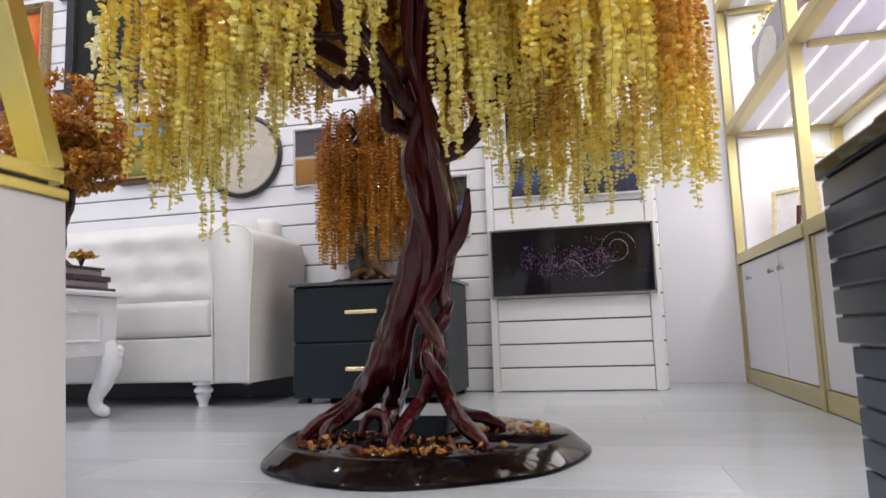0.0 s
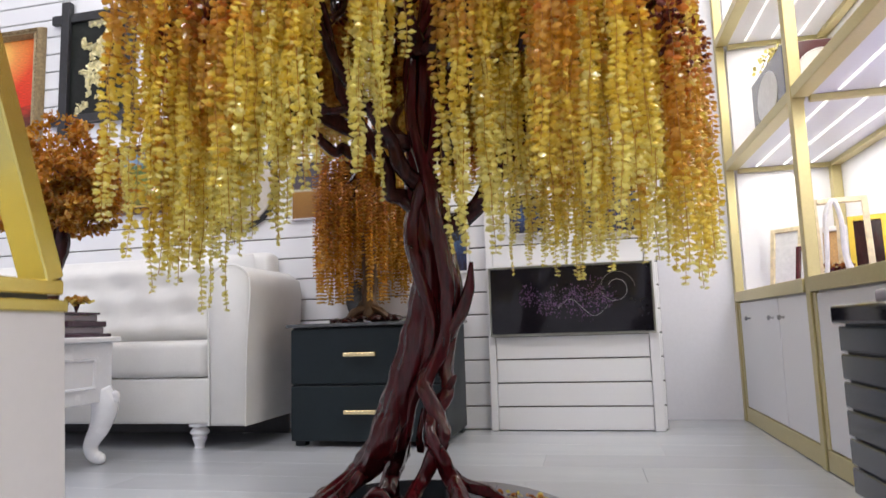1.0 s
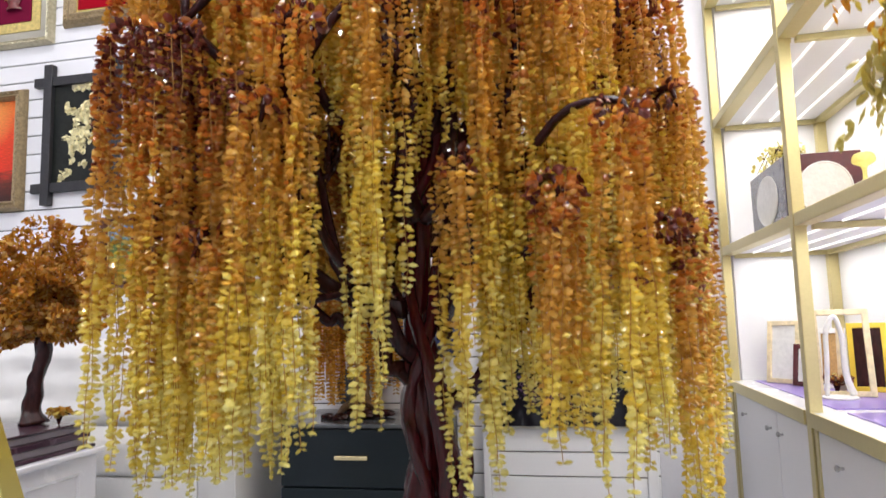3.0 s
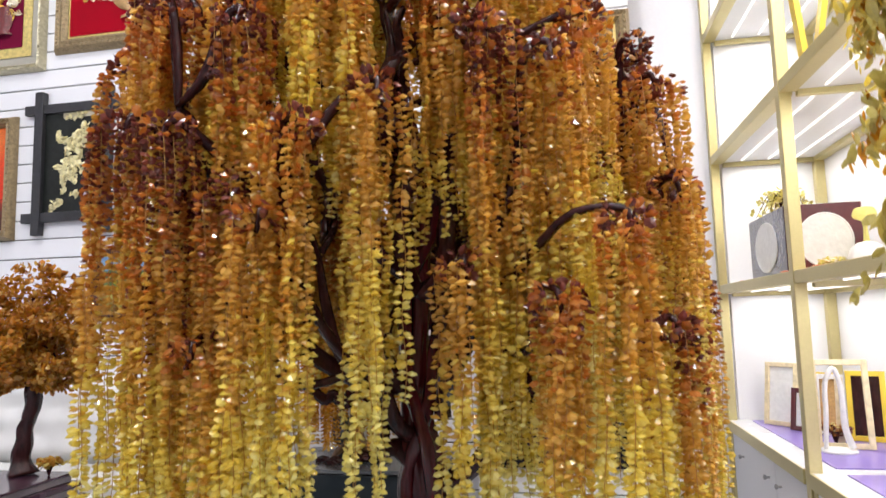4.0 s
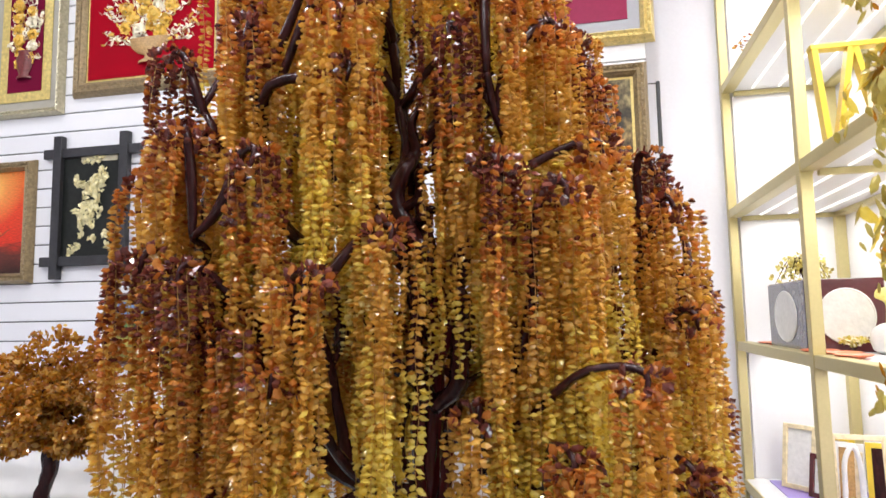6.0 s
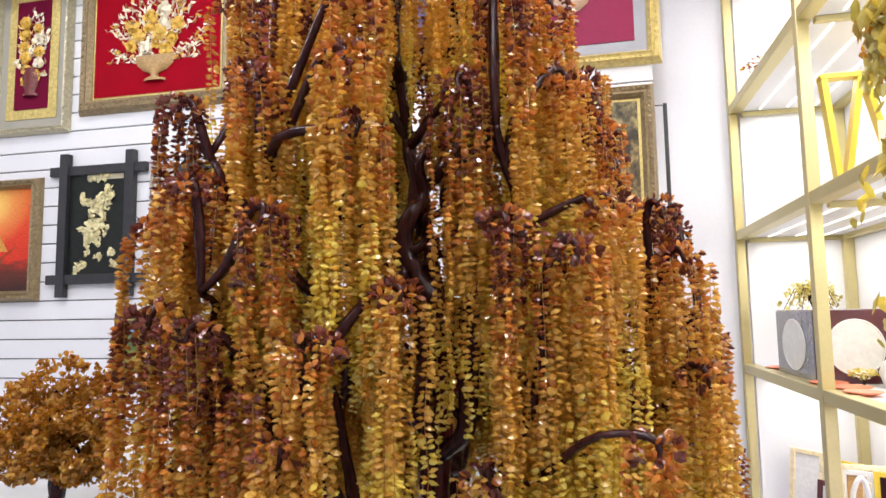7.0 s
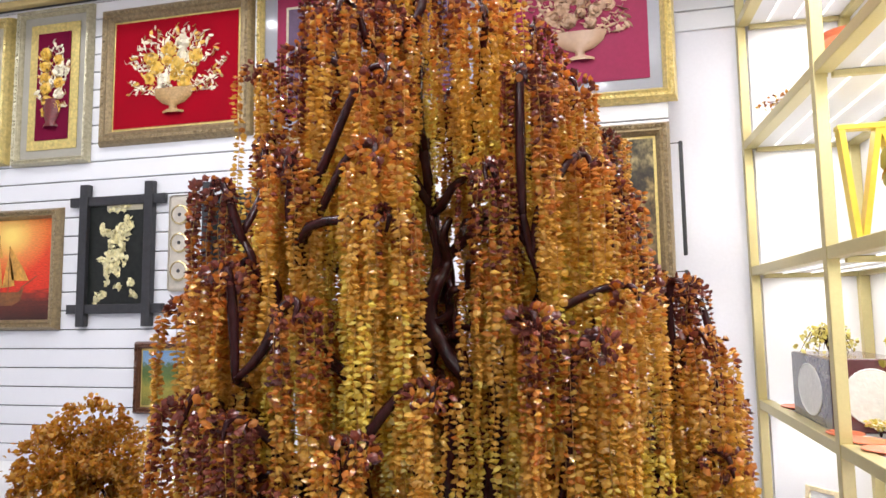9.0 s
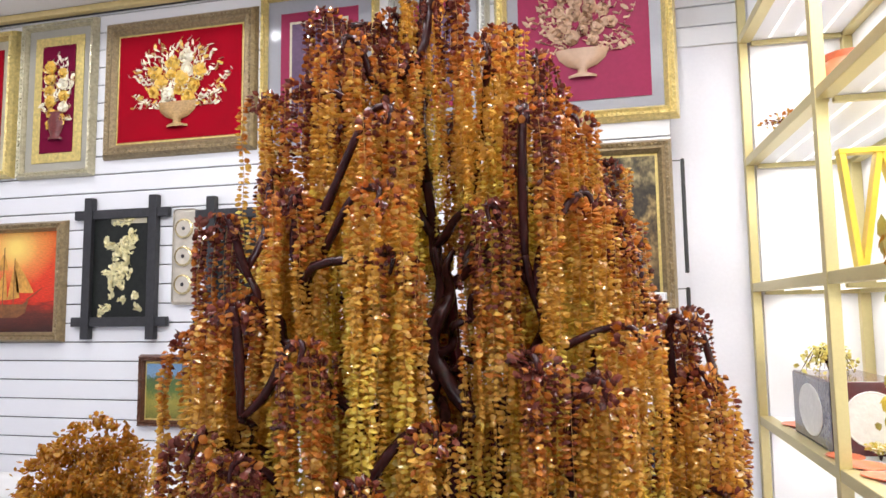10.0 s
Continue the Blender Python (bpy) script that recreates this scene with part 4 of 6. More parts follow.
# ---- sofa ----
SX0, SX1, SY0, SY1 = -3.30, -1.005, 2.36, 2.855
sofa = thing("sofa", "white leather tufted sofa with rolled arms", "sofa", ((SX0 + SX1) / 2, 2.6, 0))
smooth(part("base", boxed(SX0 + 0.17, SX1 - 0.17, SY0 + 0.015, SY1 - 0.02, 0.095, 0.27, bev=0.012, seg=3), LEATHER, sofa))
for k in range(2):
    w = (SX1 - SX0 - 0.35) / 2
    x0 = SX0 + 0.174 + k * w
    smooth(part("seat_cushion", boxed(x0 + 0.002, x0 + w - 0.004, SY0 + 0.005, SY1 - 0.14, 0.272, 0.415, bev=0.03, seg=4), LEATHER, sofa))


# upright black sheet added in place of the dark shade beneath the sofa
part("shade_sheet", boxed(SX0 + 0.02, SX1 - 0.02, SY1 - 0.10, SY1 - 0.09, 0.004, 0.094), BLACK_WOOD, sofa, "black sheet standing in for the shade under the seat")


def tufted(x0, x1, z0, z1, y, thick, nx, nz):
    """A buttoned back: a cushion face drawn in at staggered buttons."""
    bm = bmesh.new()
    grid = []
    NX, NZ = nx * 8, nz * 8
    for j in range(NZ + 1):
        row = []
        for i in range(NX + 1):
            u, v = i / NX * nx, j / NZ * nz
            d = 1.0
            for oz in (math.floor(v), math.floor(v) + 1):
                for ox in (math.floor(u) - 1, math.floor(u), math.floor(u) + 1, math.floor(u) + 2):
                    bx, bz = ox + (0.5 if oz % 2 else 0.0), oz
                    d = min(d, math.hypot(u - bx, (v - bz) * 1.1) / 0.75)
            diag = min(abs(((u + 0.5 * v) % 1) - 0.0), abs(((u - 0.5 * v) % 1) - 0.0), 1)
            edge = min(1, 6 * min(i / NX, 1 - i / NX, j / NZ, 1 - j / NZ) + 0.15)
            depth = thick * edge * (0.35 + 0.65 * min(1, d) ** 0.6)
            row.append(bm.verts.new((x0 + (x1 - x0) * i / NX, y - depth, z0 + (z1 - z0) * j / NZ)))
        grid.append(row)
    for a, b in zip(grid, grid[1:]):
        for i in range(NX):
            bm.faces.new((a[i], a[i + 1], b[i + 1], b[i]))
    return bm


smooth(part("backrest", boxed(SX0 + 0.1, SX1 - 0.1, SY1 - 0.115, SY1, 0.27, 0.80, bev=0.04, seg=4), LEATHER, sofa))
smooth(part("tufted_back", tufted(SX0 + 0.175, SX1 - 0.175, 0.41, 0.79, SY1 - 0.118, 0.05, 9, 3), LEATHER, sofa), 180)
for x0, x1 in ((SX0, SX0 + 0.165), (SX1 - 0.165, SX1)):
    prof = [(x0 + 0.006, 0.09), (x0, 0.4), (x0 - 0.012, 0.60), (x0 + 0.0, 0.665), (x0 + 0.05, 0.70), (x0 + 0.115, 0.70), (x1 + 0.0, 0.665), (x1 + 0.012, 0.60), (x1, 0.4), (x1 - 0.006, 0.09)]
    bm = bmesh.new()
    ys = (SY0, SY0 + 0.012, SY1 - 0.03, SY1 - 0.01)
    ins = (0.012, 0.0, 0.0, 0.015)
    cxm = (x0 + x1) / 2
    rings = [[bm.verts.new((cxm + (x - cxm) * (1 - i / 0.09), y, z - i * (1 if z > 0.3 else -1))) for x, z in prof] for y, i in zip(ys, ins)]
    for p, q in zip(rings, rings[1:]):
        for i in range(len(prof)):
            bm.faces.new((p[i], p[(i + 1) % len(prof)], q[(i + 1) % len(prof)], q[i]))
    bm.faces.new(rings[0][::-1])
    bm.faces.new(rings[-1])
    bmesh.ops.recalc_face_normals(bm, faces=bm.faces)
    arm = smooth(part("arm", bm, LEATHER, sofa), 50)
    pip = tube([(x, SY0 - 0.001, z, 0.004) for x, z in prof], 60, 6)
    part("piping", pip, LEATHER, arm)
for x in (SX0 + 0.2, SX1 - 0.235):
    for y in (SY0 + 0.06, SY1 - 0.07):
        smooth(part("leg", lathe(((0.042, 0.0951), (0.042, 0.085), (0.024, 0.08), (0.036, 0.066), (0.038, 0.058), (0.026, 0.046), (0.030, 0.040), (0.018, 0.012), (0.020, 0.0)), (x, y, 0.0), 18), TABLE_WHITE, sofa, "turned white wooden leg"))

# ---- dark chest of drawers ----
NX0, NX1, NY0, NY1, NZ = -0.872, -0.255, 2.445, 2.865, 0.465
chest = thing("chest_of_drawers", "dark blue-grey chest with two drawers and brass handles", "chest of drawers", ((NX0 + NX1) / 2, 2.65, 0))
part("body", boxed(NX0 + 0.004, NX1 - 0.004, NY0 + 0.022, NY1, 0.02, NZ - 0.014, bev=0.003), NAVY, chest)
part("top", boxed(NX0 - 0.012, NX1 + 0.012, NY0 - 0.012, NY1, NZ - 0.0135, NZ, bev=0.003), MARBLE, chest, "dark stone top")
for z0, z1, zh in ((0.235, NZ - 0.02, 0.345), (0.022, 0.228, 0.132)):
    dr = part("drawer", boxed(NX0 + 0.005, NX1 - 0.005, NY0, NY0 + 0.0215, z0, z1, bev=0.004), NAVY, chest)
    hd = part("handle", boxed(-0.645, -0.515, NY0 - 0.026, NY0 - 0.014, zh - 0.008, zh + 0.008, bev=0.003), BRASS, dr, "brass bar handle")
    hd2 = boxed(-0.640, -0.622, NY0 - 0.0145, NY0 - 0.001, zh - 0.006, zh + 0.006)
    box(hd2, -0.538, -0.520, NY0 - 0.0145, NY0 - 0.001, zh - 0.006, zh + 0.006)
    part("handle_post", hd2, BRASS, dr, "brass handle posts")
for x in (NX0 + 0.03, NX1 - 0.03):
    for y in (NY0 + 0.05, NY1 - 0.05):
        part("foot", boxed(x - 0.02, x + 0.02, y - 0.02, y + 0.02, 0.0, 0.0205), NAVY, chest)

# ---- the large weeping amber tree ----
tree = thing("amber_tree", "tall weeping tree of yellow and cognac amber on dark plinth", "amber tree", (-0.05, 1.45, 0))
DX, DY, OVAL = -0.098, 1.485, 1.07
bm = bmesh.new()
SEG = 72
rings = []
for r, z in ((0.316, 0.0), (0.329, 0.003), (0.328, 0.009), (0.292, 0.042), (0.286, 0.045), (0.02, 0.045)):
    rings.append([bm.verts.new((DX + OVAL * r * (1 + 0.02 * math.sin(3 * a + 0.5) + 0.012 * math.sin(7 * a)) * math.cos(a), DY + r * (1 + 0.02 * math.sin(3 * a + 0.5) + 0.012 * math.sin(7 * a)) * math.sin(a), z)) for a in [2 * math.pi * i / SEG for i in range(SEG)]])
for p, q in zip(rings, rings[1:]):
    for i in range(SEG):
        bm.faces.new((p[i], p[(i + 1) % SEG], q[(i + 1) % SEG], q[i]))
bm.faces.new(rings[0][::-1])
bm.faces.new(rings[-1])
smooth(part("plinth", bm, DISC, tree, "dark red-brown lacquered round plinth"), 30)
# twisted stems of the trunk
smooth(part("trunk", tube(((-0.327, 1.352, 0.050, 0.0089), (-0.328, 1.430, 0.063, 0.0178), (-0.303, 1.500, 0.078, 0.0234), (-0.259, 1.543, 0.116, 0.0301), (-0.192, 1.480, 0.187, 0.0334), (-0.162, 1.500, 0.270, 0.0334), (-0.132, 1.509, 0.355, 0.0356), (-0.106, 1.509, 0.438, 0.0368), (-0.084, 1.508, 0.519, 0.0356), (-0.076, 1.500, 0.601, 0.0323), (-0.100, 1.500, 0.786, 0.0279), (-0.083, 1.500, 0.947, 0.0234), (-0.071, 1.500, 1.124, 0.0211), (-0.060, 1.500, 1.288, 0.0178), (-0.096, 1.520, 1.462, 0.0167), (-0.123, 1.550, 1.630, 0.0134)), 150, 40, 9, 0.05, 2.0, 0.22, 1), TRUNK, tree), 180)
for i, pts in enumerate((
    ((-0.095, 1.246, 0.046, 0.0070), (-0.108, 1.310, 0.057, 0.0121), (-0.106, 1.380, 0.080, 0.0151), (-0.093, 1.447, 0.116, 0.0151), (-0.064, 1.444, 0.163, 0.0161), (-0.045, 1.446, 0.206, 0.0172), (-0.056, 1.462, 0.242, 0.0180), (-0.082, 1.465, 0.292, 0.0180), (-0.087, 1.478, 0.322, 0.0180), (-0.059, 1.494, 0.380, 0.0190), (-0.040, 1.496, 0.450, 0.0180), (-0.033, 1.475, 0.530, 0.0172), (-0.041, 1.470, 0.603, 0.0161), (-0.060, 1.460, 0.747, 0.0151), (-0.100, 1.470, 0.897, 0.0141), (-0.097, 1.480, 1.063, 0.0110)),
    ((0.083, 1.275, 0.047, 0.0060), (0.051, 1.330, 0.059, 0.0131), (0.001, 1.410, 0.083, 0.0161), (-0.031, 1.455, 0.117, 0.0172), (-0.045, 1.434, 0.163, 0.0161), (-0.067, 1.436, 0.207, 0.0151), (-0.065, 1.465, 0.251, 0.0161), (-0.041, 1.486, 0.291, 0.0151), (-0.048, 1.511, 0.351, 0.0161), (-0.036, 1.529, 0.438, 0.0180), (-0.021, 1.508, 0.519, 0.0180), (-0.036, 1.510, 0.601, 0.0180), (-0.063, 1.530, 0.744, 0.0172), (-0.110, 1.520, 0.895, 0.0141), (-0.104, 1.480, 1.063, 0.0121), (-0.032, 1.480, 1.218, 0.0121), (-0.050, 1.500, 1.362, 0.0100)),
    ((-0.221, 1.604, 0.046, 0.0201), (-0.219, 1.640, 0.095, 0.0211), (-0.161, 1.522, 0.175, 0.0190), (-0.128, 1.500, 0.269, 0.0151), (-0.099, 1.502, 0.345, 0.0141), (-0.073, 1.486, 0.450, 0.0141), (-0.097, 1.470, 0.570, 0.0161), (-0.111, 1.480, 0.664, 0.0172), (-0.057, 1.470, 0.826, 0.0151), (-0.033, 1.480, 0.999, 0.0121)),
)):
    smooth(part("stem", tube(pts, 130, 20, 5, 0.08, 4.0, 0.28, 3 + i), TRUNK, tree), 180)
for i, pts in enumerate((
    ((0.073, 1.537, 0.050, 0.0080), (0.026, 1.570, 0.064, 0.0141), (-0.024, 1.600, 0.071, 0.0131), (-0.068, 1.620, 0.096, 0.0121), (-0.080, 1.526, 0.164, 0.0110)),
    ((-0.115, 1.531, 0.162, 0.0100), (-0.109, 1.497, 0.200, 0.0080), (-0.094, 1.493, 0.259, 0.0080)),
    ((-0.212, 1.402, 0.047, 0.0091), (-0.206, 1.420, 0.079, 0.0100), (-0.185, 1.420, 0.094, 0.0100), (-0.164, 1.420, 0.081, 0.0091), (-0.152, 1.404, 0.047, 0.0080)),
    ((-0.354, 1.412, 0.050, 0.0080), (-0.331, 1.490, 0.071, 0.0141), (-0.285, 1.550, 0.096, 0.0161), (-0.220, 1.504, 0.155, 0.0131)),
    ((-0.144, 1.538, 0.279, 0.0201), (-0.189, 1.634, 0.152, 0.0190), (-0.240, 1.760, 0.073, 0.0141), (-0.239, 1.740, 0.046, 0.0091)),
    ((-0.273, 1.340, 0.048, 0.0060), (-0.294, 1.410, 0.061, 0.0121), (-0.285, 1.480, 0.076, 0.0161), (-0.250, 1.527, 0.113, 0.0141)),
)):
    smooth(part("root", tube(pts, 50, 16, 5, 0.12, 2.0, 0.4, 11 + i), TRUNK, tree), 180)
smooth(part("broken_limb", tube(((-0.069, 1.491, 0.266, 0.0131), (-0.044, 1.484, 0.295, 0.0100), (-0.025, 1.473, 0.321, 0.0070), (-0.016, 1.466, 0.332, 0.0020)), 16, 10, 2, 0.15, 1, 0.3, 33), TRUNK, tree), 180)
smooth(part("broken_limb", tube(((-0.044, 1.506, 0.408, 0.0141), (-0.009, 1.492, 0.464, 0.0131), (0.014, 1.480, 0.511, 0.0121), (0.026, 1.470, 0.576, 0.0041)), 18, 12, 3, 0.15, 1, 0.3, 31), TRUNK, tree), 180)

rng = np.random.default_rng(12)


def dome_radius(z):
    return float(np.interp(z, (0.4, 0.9, 1.2, 1.5, 1.75, 2.0, 2.2, 2.38, 2.5), (0.59, 0.605, 0.60, 0.54, 0.475, 0.41, 0.31, 0.17, 0.05)))


def dome_centre(z):
    return float(np.interp(z, (0.5, 1.3, 2.0, 2.4), (-0.03, -0.055, -0.16, -0.20))), float(np.interp(z, (0.5, 2.3), (1.50, 1.53)))


# the branch tips that stand out on the near side of the crown
NEAR_TIPS = [
    (-0.409, 1.464, 2.325), (-0.363, 1.641, 2.363), (-0.197, 1.341, 2.168), (-0.573, 1.452, 2.121), (0.031, 1.471, 2.239), (0.097, 1.592, 2.210),
    (0.143, 1.503, 2.094), (0.185, 1.640, 2.030), (0.267, 1.767, 1.963), (0.032, 1.210, 1.777), (-0.355, 1.174, 1.809), (-0.128, 1.111, 1.682),
    (-0.533, 1.196, 1.773), (0.233, 1.150, 1.455), (0.124, 1.118, 1.499), (0.355, 1.668, 1.595), (0.462, 1.785, 1.566), (0.535, 1.736, 1.284),
    (-0.481, 1.058, 1.356), (-0.040, 1.057, 1.382), (-0.605, 1.225, 1.535), (-0.145, 0.973, 1.303), (-0.258, 1.029, 1.229), (-0.380, 1.015, 1.325),
    (0.365, 1.513, 1.347), (0.332, 1.344, 1.162), (0.090, 1.104, 1.089), (-0.452, 1.109, 1.586), (-0.160, 1.500, 2.430), (-0.330, 1.360, 2.000),
]
TIPS = []
for x, y, z in NEAR_TIPS:
    cx, cy = dome_centre(z)
    TIPS.append((x, y, z, math.atan2(y - cy, x - cx)))
# the others over the dome: (height, share of the dome's radius, count)
for z, share, count in ((2.36, 0.3, 3), (2.25, 0.85, 6), (2.12, 0.92, 8), (1.95, 0.95, 11), (1.77, 0.97, 13), (1.59, 0.97, 14), (1.40, 0.98, 15), (1.21, 0.98, 15), (1.03, 0.97, 12), (1.55, 0.5, 5), (1.25, 0.5, 5), (2.0, 0.55, 6), (1.75, 0.6, 9), (1.52, 0.62, 10), (1.30, 0.62, 10), (1.06, 0.62, 8)):
    start = rng.uniform(0, 6.28)
    for i in range(count):
        a = start + 2 * math.pi * (i + rng.uniform(-0.25, 0.25)) / count
        if 0.54 < share < 0.7 and math.sin(a) < 0.0:
            continue
        zz = z + rng.uniform(-0.07, 0.07)
        r = dome_radius(zz) * share * rng.uniform(0.88, 1.0)
        cx, cy = dome_centre(zz)
        x, y = cx + r * math.cos(a), cy + r * math.sin(a)
        if x < -0.60 or min(math.dist((x, y, zz), n) for n in NEAR_TIPS) < 0.115:
            continue
        # the front stays open along the trunk
        if 0.70 < zz < 1.9 and y < 1.46 and abs(x + 0.06 + 0.222 * (y - 1.48)) < (0.15 if zz < 1.55 else 0.115):
            continue
        TIPS.append((x, y, zz, a))


BOUGHS = [
    ((-0.04, 1.48, 0.65, 0.024), (0.03, 1.47, 0.70, 0.021), (0.10, 1.46, 0.79, 0.022), (0.20, 1.46, 0.92, 0.020), (0.30, 1.49, 1.03, 0.015), (0.36, 1.51, 1.22, 0.010)),
    ((-0.10, 1.49, 0.70, 0.024), (-0.15, 1.47, 0.75, 0.019), (-0.21, 1.45, 0.88, 0.017), (-0.255, 1.44, 1.04, 0.014), (-0.30, 1.40, 1.22, 0.009)),
    ((-0.11, 1.50, 0.86, 0.024), (-0.30, 1.46, 0.93, 0.022), (-0.46, 1.42, 1.02, 0.028), (-0.54, 1.38, 1.17, 0.024), (-0.57, 1.32, 1.33, 0.017), (-0.60, 1.26, 1.48, 0.010)),
    ((-0.20, 1.46, 0.84, 0.014), (-0.28, 1.44, 0.845, 0.012), (-0.36, 1.40, 0.92, 0.008)),
    ((-0.47, 1.41, 1.03, 0.020), (-0.46, 1.32, 1.20, 0.016), (-0.44, 1.20, 1.32, 0.011), (-0.42, 1.10, 1.40, 0.007)),
    ((-0.09, 1.48, 0.76, 0.020), (-0.16, 1.38, 0.88, 0.016), (-0.23, 1.25, 1.02, 0.012), (-0.25, 1.12, 1.16, 0.008)),
    ((-0.03, 1.48, 0.80, 0.020), (0.03, 1.38, 0.92, 0.016), (0.07, 1.27, 1.00, 0.012), (0.09, 1.16, 1.06, 0.008)),
    ((-0.12, 1.54, 1.54, 0.020), (-0.16, 1.55, 1.78, 0.016), (-0.18, 1.54, 2.05, 0.012), (-0.17, 1.51, 2.38, 0.006)),
    ((-0.04, 1.42, 1.36, 0.020), (-0.10, 1.45, 1.44, 0.022), (-0.14, 1.48, 1.53, 0.024), (-0.115, 1.50, 1.64, 0.016), (-0.10, 1.50, 1.74, 0.007)),
    ((-0.15, 1.46, 1.40, 0.018), (-0.155, 1.48, 1.52, 0.020), (-0.14, 1.50, 1.64, 0.014), (-0.15, 1.52, 1.75, 0.007)),
    ((-0.13, 1.47, 1.50, 0.013), (-0.07, 1.44, 1.56, 0.010), (-0.03, 1.40, 1.62, 0.006)),
    ((-0.12, 1.46, 1.43, 0.012), (-0.05, 1.43, 1.48, 0.010), (-0.01, 1.40, 1.55, 0.006)),
    ((-0.06, 1.46, 1.06, 0.022), (0.005, 1.43, 1.17, 0.020), (0.012, 1.42, 1.28, 0.020), (-0.04, 1.42, 1.365, 0.018), (-0.10, 1.44, 1.42, 0.014)),
    ((-0.07, 1.46, 1.06, 0.020), (-0.10, 1.43, 1.17, 0.018), (-0.095, 1.42, 1.28, 0.018), (-0.04, 1.43, 1.33, 0.017), (0.01, 1.43, 1.40, 0.012)),
    ((-0.05, 1.51, 1.20, 0.020), (0.10, 1.52, 1.36, 0.016), (0.25, 1.58, 1.50, 0.013), (0.35, 1.66, 1.58, 0.009)),
    ((-0.05, 1.49, 1.25, 0.020), (0.06, 1.38, 1.42, 0.016), (0.12, 1.28, 1.55, 0.012), (0.10, 1.22, 1.70, 0.008)),
    ((-0.10, 1.49, 1.10, 0.018), (-0.22, 1.38, 1.28, 0.014), (-0.33, 1.27, 1.46, 0.012), (-0.36, 1.20, 1.70, 0.008)),
    ((-0.33, 1.27, 1.46, 0.012), (-0.42, 1.24, 1.58, 0.011), (-0.50, 1.21, 1.70, 0.007)),
    ((-0.10, 1.54, 1.40, 0.018), (-0.26, 1.58, 1.56, 0.014), (-0.44, 1.50, 1.68, 0.012), (-0.55, 1.48, 1.95, 0.008)),
    ((-0.06, 1.54, 1.00, 0.020), (-0.04, 1.70, 1.15, 0.016), (0.02, 1.86, 1.30, 0.012), (0.06, 1.95, 1.45, 0.008)),
    ((-0.11, 1.55, 1.25, 0.020), (-0.22, 1.72, 1.42, 0.015), (-0.32, 1.86, 1.58, 0.010)),
    ((0.20, 1.46, 0.92, 0.016), (0.32, 1.58, 1.02, 0.014), (0.44, 1.68, 1.12, 0.011), (0.51, 1.73, 1.22, 0.008)),
    ((-0.16, 1.55, 1.78, 0.014), (-0.28, 1.47, 1.95, 0.012), (-0.36, 1.44, 2.10, 0.010), (-0.40, 1.46, 2.28, 0.006)),
    ((-0.16, 1.55, 1.75, 0.014), (-0.04, 1.50, 1.90, 0.011), (0.02, 1.48, 2.15, 0.007)),
    ((-0.15, 1.54, 1.62, 0.014), (0.02, 1.56, 1.80, 0.012), (0.12, 1.60, 1.95, 0.008)),
    ((-0.17, 1.54, 1.92, 0.012), (-0.19, 1.42, 2.04, 0.009), (-0.20, 1.35, 2.13, 0.006)),
]


def gnarled(pts):
    """The same bough, slimmer and bent to and fro."""
    fine = spline(pts, 9)
    for i in range(1, 8):
        fine[i, :3] += rng.normal(size=3) * 0.009
    fine[:, 3] *= 0.88
    return [tuple(p) for p in fine]


BOUGHS = [gnarled(p) for p in BOUGHS]
BOUGH_POINTS = np.concatenate([spline(p, 20) for p in BOUGHS])


def branch_to(tip, seed):
    """A side branch: it leaves the nearest limb, rises past the tip and bends over it."""
    x, y, z, a = tip
    low = BOUGH_POINTS[BOUGH_POINTS[:, 2] < z - 0.05]
    if not len(low):
        low = BOUGH_POINTS
    gap = np.linalg.norm(low[:, :3] - np.array((x, y, z - 0.15)), axis=1)
    bx, by, bz, br = low[int(np.argmin(gap))]
    ln = math.hypot(x - bx, y - by)
    j = rng.uniform(-0.16, 0.16, 4) * (0.05 + ln)
    return ((bx, by, bz, min(br, 0.011)), (bx + (x - bx) * 0.35 + j[0], by + (y - by) * 0.35 + j[1], bz + (z - bz) * 0.5 + j[2], 0.0095), (bx + (x - bx) * 0.75 + j[3] * 0.5, by + (y - by) * 0.75, bz + (z - bz) * 0.92 + 0.02, 0.008), (x, y, z + 0.018, 0.007), (x + 0.012 * math.cos(a), y + 0.012 * math.sin(a), z - 0.02, 0.003))


for i, pts in enumerate(BOUGHS):
    smooth(part("limb", tube(pts, 44, 10, 3, 0.14, 2, 0.35, 50 + i), BRANCH, tree), 180)

MATS = [CHERRY, COGNAC, HONEY, LEMON, PALE]


